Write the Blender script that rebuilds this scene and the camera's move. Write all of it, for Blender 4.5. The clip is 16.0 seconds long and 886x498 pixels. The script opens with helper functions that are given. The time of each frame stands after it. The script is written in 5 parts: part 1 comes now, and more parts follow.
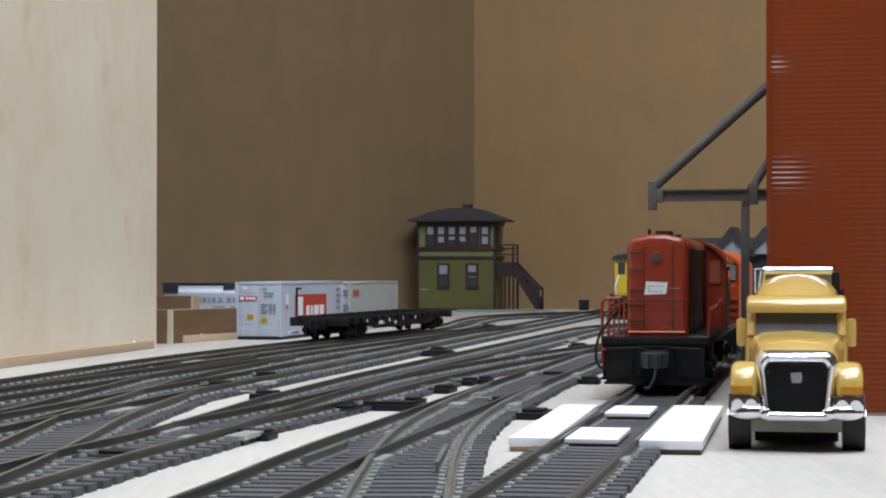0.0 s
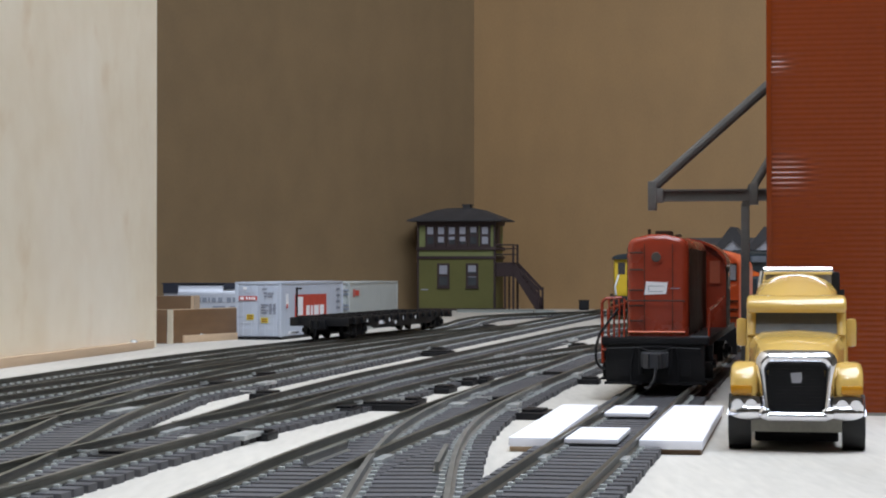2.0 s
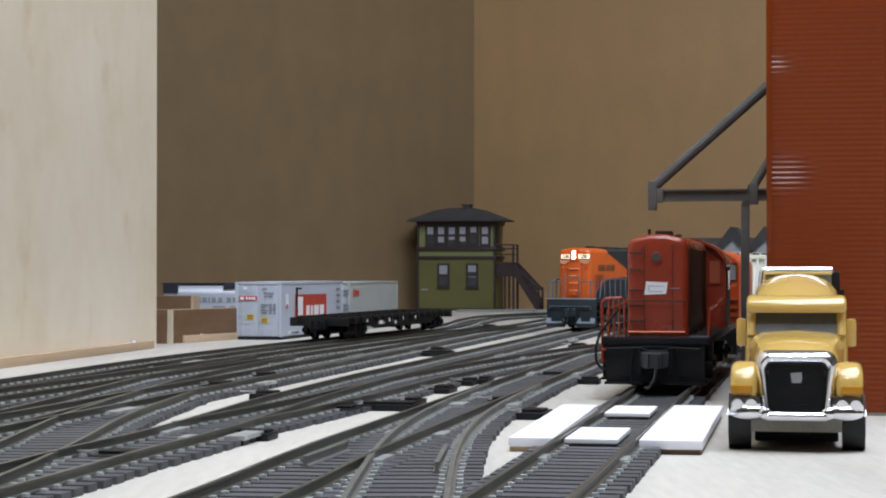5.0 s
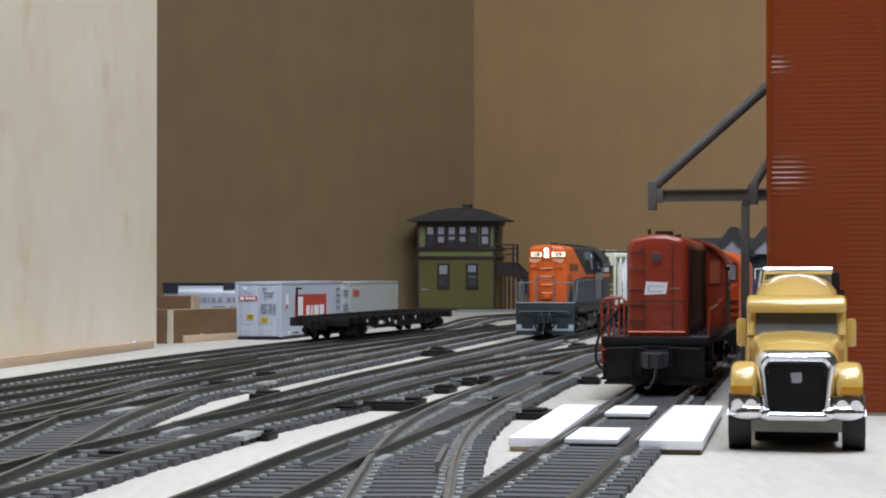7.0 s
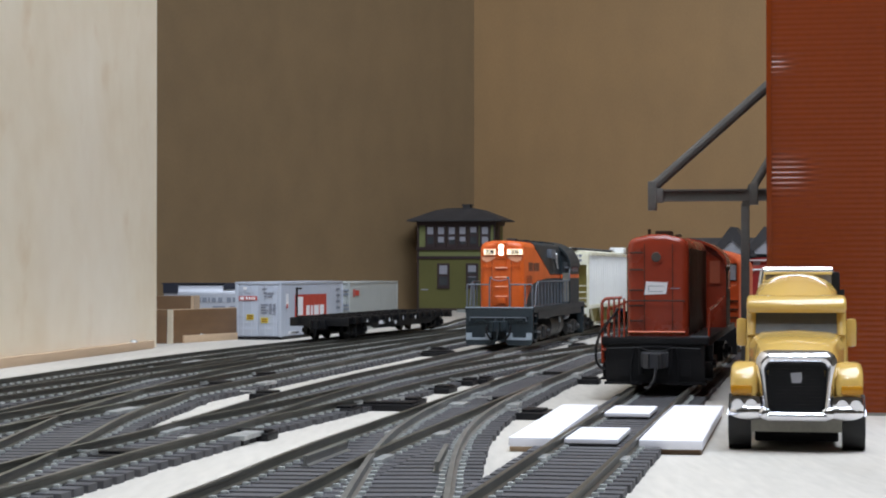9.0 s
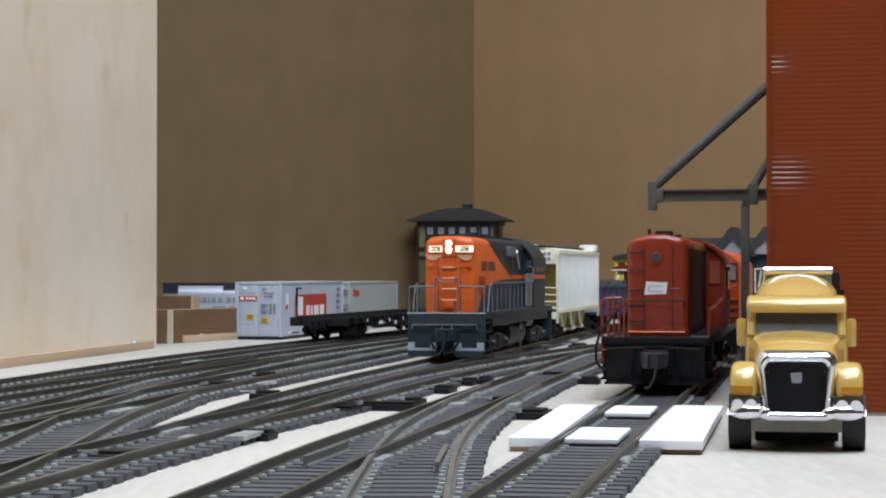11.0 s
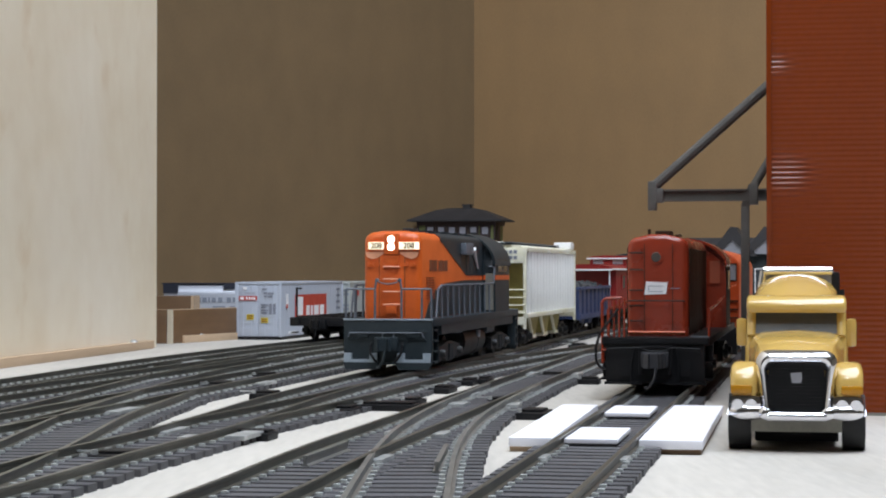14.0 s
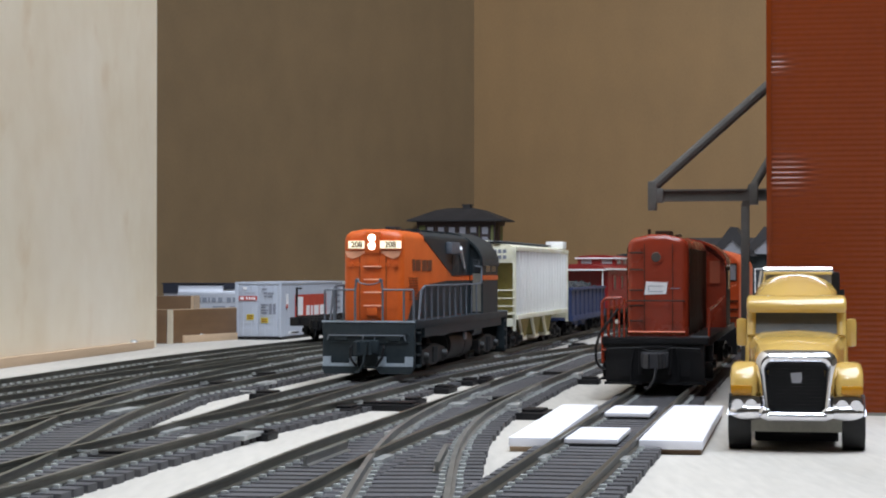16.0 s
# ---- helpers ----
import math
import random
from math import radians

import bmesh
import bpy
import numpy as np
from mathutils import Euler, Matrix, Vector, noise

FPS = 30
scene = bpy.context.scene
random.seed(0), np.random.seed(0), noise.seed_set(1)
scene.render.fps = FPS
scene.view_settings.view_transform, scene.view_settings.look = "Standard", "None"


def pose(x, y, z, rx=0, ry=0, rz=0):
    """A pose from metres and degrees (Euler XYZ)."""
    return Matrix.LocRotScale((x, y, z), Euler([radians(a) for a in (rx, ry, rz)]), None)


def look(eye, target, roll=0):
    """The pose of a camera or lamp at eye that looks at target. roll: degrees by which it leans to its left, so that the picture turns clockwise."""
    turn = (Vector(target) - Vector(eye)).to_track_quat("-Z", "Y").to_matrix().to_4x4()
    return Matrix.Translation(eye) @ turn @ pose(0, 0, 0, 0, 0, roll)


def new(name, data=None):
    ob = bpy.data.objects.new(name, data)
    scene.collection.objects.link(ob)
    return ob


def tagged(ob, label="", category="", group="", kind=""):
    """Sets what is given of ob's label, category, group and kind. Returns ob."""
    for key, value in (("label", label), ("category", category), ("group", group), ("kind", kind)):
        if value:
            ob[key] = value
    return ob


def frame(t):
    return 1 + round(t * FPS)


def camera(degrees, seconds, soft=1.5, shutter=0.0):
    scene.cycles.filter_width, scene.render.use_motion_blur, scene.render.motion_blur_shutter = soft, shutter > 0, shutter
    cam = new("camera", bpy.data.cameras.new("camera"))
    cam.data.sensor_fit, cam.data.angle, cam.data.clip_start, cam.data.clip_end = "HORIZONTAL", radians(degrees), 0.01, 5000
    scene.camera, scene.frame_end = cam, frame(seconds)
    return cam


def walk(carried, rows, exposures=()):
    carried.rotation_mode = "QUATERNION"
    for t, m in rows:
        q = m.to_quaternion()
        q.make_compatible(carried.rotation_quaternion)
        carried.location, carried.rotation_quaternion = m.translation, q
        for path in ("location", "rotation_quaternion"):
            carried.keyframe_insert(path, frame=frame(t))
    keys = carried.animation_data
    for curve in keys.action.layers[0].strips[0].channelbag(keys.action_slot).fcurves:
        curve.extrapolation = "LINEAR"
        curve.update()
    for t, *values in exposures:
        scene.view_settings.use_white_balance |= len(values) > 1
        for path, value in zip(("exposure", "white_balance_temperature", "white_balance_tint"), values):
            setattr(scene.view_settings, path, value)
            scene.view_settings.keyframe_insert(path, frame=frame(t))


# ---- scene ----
# A model railway layout, 1:87; sizes in the building code are in millimetres.
MM = 0.001
cam = camera(25.98, 16.0, soft=2.0)
CAM = pose(0, 0, 0.0406, 90.657, 0, 0)
walk(cam, [(0, CAM), (16, CAM)], exposures=[(0, 0.0), (16, 0.0)])

# ---- light: ceiling lamps of the room and its dim ambient ----
world = bpy.data.worlds.new("world")
scene.world = world
world.use_nodes = True
world.node_tree.nodes["Background"].inputs["Color"].default_value = (1.0, 0.97, 0.94, 1)
world.node_tree.nodes["Background"].inputs["Strength"].default_value = 0.03


def area_lamp(name, x, y, z, sx, sy, watts, colour, target):
    data = bpy.data.lights.new(name, "AREA")
    data.shape, data.size, data.size_y, data.energy, data.color = "RECTANGLE", sx, sy, watts, colour
    ob = new(name, data)
    ob.matrix_world = look((x, y, z), target)
    return ob


area_lamp("ceiling_light_near", 0.31, 0.38, 1.34, 1.3, 0.9, 31.5, (0.855, 0.96, 1.11), (0.0, 0.70, 0))
area_lamp("ceiling_light_far", -0.12, -0.45, 1.35, 0.22, 0.12, 5.0, (0.90, 0.965, 1.07), (0.1, 1.0, 0))


# ---- materials ----
def mat(name, colour, rough=0.5, metal=0.0, vary=0.15, scale=120.0, bump=0.0, fine=900.0, stretch=(1, 1, 1),
        second=None, spec=0.5, coat=0.0, rand=0.0):
    """A surface with variation at two scales: broad stains and fine grain."""
    m = bpy.data.materials.new(name)
    m.use_nodes = True
    nt = m.node_tree
    b = nt.nodes["Principled BSDF"]
    b.inputs["Metallic"].default_value = metal
    b.inputs["Specular IOR Level"].default_value = spec
    b.inputs["Coat Weight"].default_value = coat
    tc = nt.nodes.new("ShaderNodeTexCoord")
    mp = nt.nodes.new("ShaderNodeMapping")
    mp.inputs["Scale"].default_value = stretch
    nt.links.new(tc.outputs["Object"], mp.inputs["Vector"])
    n1 = nt.nodes.new("ShaderNodeTexNoise")
    n1.inputs["Scale"].default_value, n1.inputs["Detail"].default_value = scale, 5
    n2 = nt.nodes.new("ShaderNodeTexNoise")
    n2.inputs["Scale"].default_value, n2.inputs["Detail"].default_value = fine, 3
    for n in (n1, n2):
        nt.links.new(mp.outputs["Vector"], n.inputs["Vector"])
    mix = nt.nodes.new("ShaderNodeMix")
    mix.data_type = "RGBA"
    c2 = second or tuple(c * (1 - vary) for c in colour)
    c1 = colour if second else tuple(min(1, c * (1 + vary * 0.6)) for c in colour)
    mix.inputs[6].default_value, mix.inputs[7].default_value = (*c1, 1), (*c2, 1)
    add = nt.nodes.new("ShaderNodeMath")
    add.operation = "MULTIPLY_ADD"
    nt.links.new(n2.outputs["Fac"], add.inputs[0])
    add.inputs[1].default_value = 0.5
    nt.links.new(n1.outputs["Fac"], add.inputs[2])
    rng = nt.nodes.new("ShaderNodeMapRange")
    rng.inputs[1].default_value, rng.inputs[2].default_value = 0.45, 1.05
    nt.links.new(add.outputs[0], rng.inputs[0])
    fac = rng.outputs[0]
    if rand:
        oi = nt.nodes.new("ShaderNodeObjectInfo")
        mr = nt.nodes.new("ShaderNodeMath")
        mr.operation = "MULTIPLY_ADD"
        mr.use_clamp = True
        nt.links.new(oi.outputs["Random"], mr.inputs[0])
        mr.inputs[1].default_value = rand
        nt.links.new(fac, mr.inputs[2])
        fac = mr.outputs[0]
    nt.links.new(fac, mix.inputs[0])
    nt.links.new(mix.outputs[2], b.inputs["Base Color"])
    rr = nt.nodes.new("ShaderNodeMapRange")
    rr.inputs[3].default_value, rr.inputs[4].default_value = max(0.03, rough - 0.08), min(1, rough + 0.1)
    nt.links.new(n1.outputs["Fac"], rr.inputs[0])
    nt.links.new(rr.outputs[0], b.inputs["Roughness"])
    if bump:
        bp = nt.nodes.new("ShaderNodeBump")
        bp.inputs["Strength"].default_value, bp.inputs["Distance"].default_value = 0.5, bump * MM
        nt.links.new(n2.outputs["Fac"], bp.inputs["Height"])
        nt.links.new(bp.outputs["Normal"], b.inputs["Normal"])
    return m


def stain(m, colour, scale, low, high, stretch=(1, 1, 1)):
    """Adds scattered soft blotches of another tone to a surface."""
    nt = m.node_tree
    b = nt.nodes["Principled BSDF"]
    src = b.inputs["Base Color"].links[0].from_socket
    tc = nt.nodes.new("ShaderNodeTexCoord")
    mp = nt.nodes.new("ShaderNodeMapping")
    mp.inputs["Scale"].default_value = stretch
    n = nt.nodes.new("ShaderNodeTexNoise")
    n.inputs["Scale"].default_value, n.inputs["Detail"].default_value = scale, 3
    r = nt.nodes.new("ShaderNodeMapRange")
    r.inputs[1].default_value, r.inputs[2].default_value, r.inputs[4].default_value = low, high, 0.6
    mix = nt.nodes.new("ShaderNodeMix")
    mix.data_type = "RGBA"
    mix.inputs[7].default_value = (*colour, 1)
    nt.links.new(tc.outputs["Object"], mp.inputs["Vector"])
    nt.links.new(mp.outputs["Vector"], n.inputs["Vector"])
    nt.links.new(n.outputs["Fac"], r.inputs[0])
    nt.links.new(r.outputs[0], mix.inputs[0])
    nt.links.new(src, mix.inputs[6])
    nt.links.new(mix.outputs[2], b.inputs["Base Color"])


def glow(name, colour, strength):
    m = bpy.data.materials.new(name)
    m.use_nodes = True
    b = m.node_tree.nodes["Principled BSDF"]
    b.inputs["Base Color"].default_value = (*colour, 1)
    b.inputs["Emission Color"].default_value = (*colour, 1)
    b.inputs["Emission Strength"].default_value = strength
    return m


TABLE = mat("sanded_plywood_table", (0.52, 0.485, 0.435), 0.6, 0, 0.24, 9, 0.15, 160, (3, 0.4, 1))
PLY = mat("birch_plywood", (0.77, 0.68, 0.535), 0.55, 0, 0.15, 22, 0.12, 90, (1.0, 1.0, 0.8), second=(0.69, 0.58, 0.425))
stain(PLY, (0.60, 0.44, 0.27), 38, 0.62, 0.80, (1, 1, 0.8))
stain(PLY, (0.86, 0.80, 0.72), 6, 0.50, 0.75, (1, 1, 0.5))
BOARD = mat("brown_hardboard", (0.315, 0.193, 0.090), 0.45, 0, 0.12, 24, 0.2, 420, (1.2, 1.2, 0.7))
# darker copy of the hardboard: the left panel's weaker light is in its colour
BOARD2 = mat("shade_dimmed_brown_hardboard", (0.195, 0.130, 0.068), 0.5, 0, 0.12, 24, 0.2, 420, (1.2, 1.2, 0.7))
stain(TABLE, (0.44, 0.38, 0.31), 14, 0.55, 0.8, (1, 0.4, 1))
PINE = mat("pine_strip", (0.52, 0.37, 0.24), 0.55, 0, 0.2, 30, 0.1, 200, (1, 0.2, 4))
WOODB = mat("brown_stained_board", (0.15, 0.080, 0.036), 0.5, 0, 0.35, 20, 0.1, 120, (0.6, 0.6, 2))
CEIL = mat("white_ceiling_paint", (0.78, 0.76, 0.72), 0.8, 0, 0.06, 3, 0.3, 60)
ROOMW = mat("painted_room_wall", (0.50, 0.46, 0.40), 0.8, 0, 0.08, 2, 0.3, 60)
TIE = mat("dark_brown_tie", (0.088, 0.086, 0.093), 0.65, 0, 0.35, 60, 0.15, 900, rand=0.5)
SPIKE = mat("dull_spike_metal", (0.54, 0.56, 0.54), 0.45, 0.25, 0.4, 500, 0, 900)
BRIGHT = mat("polished_rail", (0.28, 0.28, 0.265), 0.35, 0.6, 0.3, 60, 0, 500)
RAIL = mat("tarnished_rail", (0.17, 0.167, 0.14), 0.38, 0.65, 0.4, 40, 0, 500, second=(0.10, 0.096, 0.084))
JOIN = mat("bare_nickel", (0.52, 0.53, 0.52), 0.35, 0.45, 0.3, 200)
BLACKP = mat("black_plastic", (0.0075, 0.0075, 0.009), 0.5, 0, 0.3, 100, 0.05, 700, spec=0.25)


# ---- building helpers (millimetres) ----
def box(bm, x0, x1, y0, y1, z0, z1, bev=0.0, m=None):
    v = [bm.verts.new((x, y, z)) for z in (z0, z1) for y in (y0, y1) for x in (x0, x1)]
    fs = [bm.faces.new([v[i] for i in q]) for q in
          ((0, 2, 3, 1), (4, 5, 7, 6), (0, 1, 5, 4), (2, 6, 7, 3), (0, 4, 6, 2), (1, 3, 7, 5))]
    if bev:
        es = list({e for f in fs for e in f.edges})
        r = bmesh.ops.bevel(bm, geom=es, offset=bev, segments=2, affect="EDGES", profile=0.6)
        v = list({w for f in r["faces"] for w in f.verts} | {w for w in v if w.is_valid})
    if m is not None:
        bmesh.ops.transform(bm, matrix=m, verts=v)
    return v


def cyl(bm, p, q, r, n=10, r2=None, caps=True):
    p, q = Vector(p), Vector(q)
    d = q - p
    rot = d.to_track_quat("Z", "Y").to_matrix()
    r2 = r if r2 is None else r2
    a = [bm.verts.new(p + rot @ Vector((r * math.cos(2 * math.pi * i / n), r * math.sin(2 * math.pi * i / n), 0))) for i in range(n)]
    b = [bm.verts.new(q + rot @ Vector((r2 * math.cos(2 * math.pi * i / n), r2 * math.sin(2 * math.pi * i / n), 0))) for i in range(n)]
    for i in range(n):
        bm.faces.new((a[i], a[(i + 1) % n], b[(i + 1) % n], b[i]))
    if caps:
        bm.faces.new(a[::-1])
        bm.faces.new(b)


def pipe(bm, pts, r, n=6):
    for p, q in zip(pts, pts[1:]):
        cyl(bm, p, q, r, n)


def prism(bm, profile, a0, a1, axis="y", bev=0.0):
    """Extrudes a closed outline along an axis. axis y: outline is (x, z); x: (y, z); z: (x, y)."""
    def at(u, w, a):
        return (u, a, w) if axis == "y" else (a, u, w) if axis == "x" else (u, w, a)
    lo = [bm.verts.new(at(u, w, a0)) for u, w in profile]
    hi = [bm.verts.new(at(u, w, a1)) for u, w in profile]
    n = len(profile)
    fs = [bm.faces.new(lo), bm.faces.new(hi[::-1])]
    for i in range(n):
        fs.append(bm.faces.new((lo[i], hi[i], hi[(i + 1) % n], lo[(i + 1) % n])))
    bmesh.ops.recalc_face_normals(bm, faces=fs)
    if bev:
        es = list({e for f in fs[:2] for e in f.edges})
        bmesh.ops.bevel(bm, geom=es, offset=bev, segments=3, affect="EDGES", profile=0.5)


def finish(bm, name, materials, smooth):
    me = bpy.data.meshes.new(name)
    bmesh.ops.scale(bm, vec=(MM, MM, MM), verts=bm.verts)
    bm.to_mesh(me)
    bm.free()
    for m in materials if isinstance(materials, (list, tuple)) else [materials]:
        me.materials.append(m)
    if smooth:
        me.polygons.foreach_set("use_smooth", [True] * len(me.polygons))
        me.set_sharp_from_angle(angle=radians(35))
    return me


def part(name, bm, material, parent=None, label="", loc=None, smooth=True):
    """Links a bmesh in millimetres as one mesh object under a thing or a part."""
    ob = new(name, finish(bm, name, material, smooth))
    ob.parent = parent
    if loc:
        ob.location = [c * MM for c in loc]
    return tagged(ob, label)


def P(name, build, material, parent=None, label="", loc=None, smooth=True):
    bm = bmesh.new()
    build(bm)
    return part(name, bm, material, parent, label, loc, smooth)


def thing(name, x, y, z, rz, label, category, group="", kind=""):
    ob = new(name)
    ob.empty_display_size = 0.01
    ob.matrix_world = pose(x * MM, y * MM, z * MM, 0, 0, rz)
    return tagged(ob, label, category, group, kind)


def bx(*a, **k):
    return lambda bm: box(bm, *a, **k)


RAILZ = 3.8
HEAD = -math.degrees(math.atan(0.2))


# ---- the large structure ----
def structure():
    t = P("table", bx(-1500, 1500, -300, 2600, -18, 0), TABLE)
    tagged(t, "pale sanded plywood layout table top", "table", kind="structure")
    # backdrop boards that meet in a corner
    cx, cy = 34.0, 2090.0
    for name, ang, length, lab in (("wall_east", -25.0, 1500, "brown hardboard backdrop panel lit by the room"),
                                   ("wall_west", 180 + 45.0, 1500, "brown hardboard backdrop panel, its dimmer light put into the colour")):
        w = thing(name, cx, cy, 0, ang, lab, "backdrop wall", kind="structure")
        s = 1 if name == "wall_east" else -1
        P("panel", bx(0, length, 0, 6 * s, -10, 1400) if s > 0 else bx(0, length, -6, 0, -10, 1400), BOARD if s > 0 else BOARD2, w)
    # plain room around the layout
    r = P("ceiling", bx(-2500, 2500, -2200, 3200, 1500, 1540), CEIL)
    tagged(r, "white painted room ceiling", "ceiling", kind="structure")
    for name, q in (("wall_south", (-2500, 2500, -2240, -2200, -900, 1500)), ("wall_left", (-2540, -2500, -2200, 3200, -900, 1500)),
                    ("wall_right", (2500, 2540, -2200, 3200, -900, 1500)), ("wall_north", (-2500, 2500, 3200, 3240, -900, 1500)),
                    ("floor", (-2500, 2500, -2200, 3200, -940, -900))):
        o = P(name, bx(*q), ROOMW)
        tagged(o, "plain painted room wall" if "wall" in name else "plain grey room floor", "wall" if "wall" in name else "floor", kind="structure")
    # plywood end panel standing on the table, with its foot strip
    a = -math.degrees(math.atan(0.153))
    pn = thing("plywood_panel", -151.7, 1007, 0, a, "pale birch plywood panel standing upright on the table", "panel")
    P("sheet", bx(-16, -4, -800, 18, 0, 1100), PLY, pn)
    P("foot_strip", bx(-4, 0, -800, 1.5, 0, 4.2, bev=0.4), PINE, pn, "pine strip screwed along the foot")
    screw(pn, -2, -27, 4.2)


def screw(parent, x, y, z):
    def b(bm):
        bmesh.ops.create_uvsphere(bm, u_segments=12, v_segments=6, radius=2.2, matrix=Matrix.Translation((0, 0, 0)) @ Matrix.Diagonal((1, 1, 0.55, 1)))
        bmesh.ops.delete(bm, geom=[v for v in bm.verts if v.co.z < -0.1], context="VERTS")
        box(bm, -1.4, 1.4, -0.25, 0.25, 1.0, 1.3)
    P("screw", b, JOIN, parent, "shiny round screw head", (x, y, z))


structure()


# ---- tracks ----
def curve_points(knots, step=1.0):
    """Smooth way through (distance, x) knots, as a list of points one step apart."""
    ys = np.array([k[0] for k in knots], float)
    xs = np.array([k[1] for k in knots], float)
    m = np.gradient(xs, ys)
    out = []
    for i in range(len(ys) - 1):
        h = ys[i + 1] - ys[i]
        for t in np.arange(0, 1, step * 2 / h):
            a, b, c, d = 2 * t**3 - 3 * t**2 + 1, t**3 - 2 * t**2 + t, -2 * t**3 + 3 * t**2, t**3 - t**2
            out.append((a * xs[i] + b * h * m[i] + c * xs[i + 1] + d * h * m[i + 1], ys[i] + t * h))
    out.append((xs[-1], ys[-1]))
    return resample(out, step)


def resample(pts, step):
    p = np.array(pts)
    s = np.concatenate([[0], np.cumsum(np.hypot(*np.diff(p, axis=0).T))])
    u = np.arange(0, s[-1], step)
    return np.stack([np.interp(u, s, p[:, 0]), np.interp(u, s, p[:, 1])], 1)


def line(d0, x0, slope, da, db):
    return [(d, x0 + slope * (d - d0)) for d in np.linspace(da, db, 5)]


GAUGE = 8.4


def tie_mesh(name, half):
    bm = bmesh.new()
    box(bm, -half, half, -2.35, 2.35, 0, 1.55)
    nb = len(bm.faces)
    for s in (-1, 1):
        for o in (-1.7, 1.7):
            box(bm, s * GAUGE + o - 0.6, s * GAUGE + o + 0.6, -0.65, 0.65, 1.55, 2.1)
    bm.faces.ensure_lookup_table()
    for f in bm.faces[nb:]:
        f.material_index = 1
    return finish(bm, name, [TIE, SPIKE], False)


TIE_MESH = tie_mesh("tie", 14.2)
RAIL_PROFILE = ((-0.95, 1.55), (0.95, 1.55), (0.95, 1.8), (0.28, 2.1), (0.28, 3.1), (0.5, 3.3), (0.5, 3.8), (-0.5, 3.8), (-0.5, 3.3), (-0.28, 3.1), (-0.28, 2.1), (-0.95, 1.8))


def rail_mesh(bm, pts, off, dz=0.0):
    t = np.gradient(pts, axis=0)
    t /= np.linalg.norm(t, axis=1)[:, None]
    rows = []
    for (x, y), (tx, ty) in zip(pts, t):
        rows.append([bm.verts.new((x + ty * (off + u), y - tx * (off + u), z + dz)) for u, z in RAIL_PROFILE])
    n = len(RAIL_PROFILE)
    for a, b in zip(rows, rows[1:]):
        for i in range(n):
            bm.faces.new((a[i], a[(i + 1) % n], b[(i + 1) % n], b[i]))
    bm.faces.new(rows[0])
    bm.faces.new(rows[-1][::-1])


def track(number, pts, label, dz=0.0, metal=None):
    """One track: two rails and its ties. pts: points 1 mm apart along its middle."""
    tr = new("track_%d" % number)
    tagged(tr, label, "railway track", "tracks", "structure")
    sub = pts[::12] if len(pts) > 30 else pts
    for off in (-GAUGE, GAUGE):
        bm = bmesh.new()
        rail_mesh(bm, sub, off, dz)
        part("rail", bm, metal or RAIL, tr, smooth=False)
    t = np.gradient(pts, axis=0)
    made = 0
    rng = random.Random(number)
    for i in range(3, len(pts), 7):
        x, y = pts[i]
        if made >= 300:
            break
        ob = new("tie", TIE_MESH)
        ob.parent = tr
        ang = -math.degrees(math.atan2(t[i][0], t[i][1])) + rng.uniform(-1, 1)
        ob.matrix_basis = pose((x + rng.uniform(-0.3, 0.3)) * MM, (y + rng.uniform(-0.2, 0.2)) * MM, dz * MM, 0, 0, ang)
        made += 1
    return tr


# the way of the train: a straight and a curve to the right
THETA = math.atan(0.207)
BEND_AT, BEND_R = 560.0, 457.0


def train_way(s):
    """Point and heading (from the view's depth axis) at s mm behind the point where the engine's nose ends."""
    ux, uy = math.sin(THETA), math.cos(THETA)
    x0, y0 = -25.0, 680.0
    if s <= BEND_AT:
        return x0 + ux * s, y0 + uy * s, THETA
    a = (s - BEND_AT) / BEND_R
    f, r = BEND_R * math.sin(a), BEND_R * (1 - math.cos(a))
    return x0 + ux * (BEND_AT + f) + uy * r, y0 + uy * (BEND_AT + f) - ux * r, THETA + a


def line3(s):
    return train_way(s)[:2]


K_T4 = (971, -13.5, 0.195)


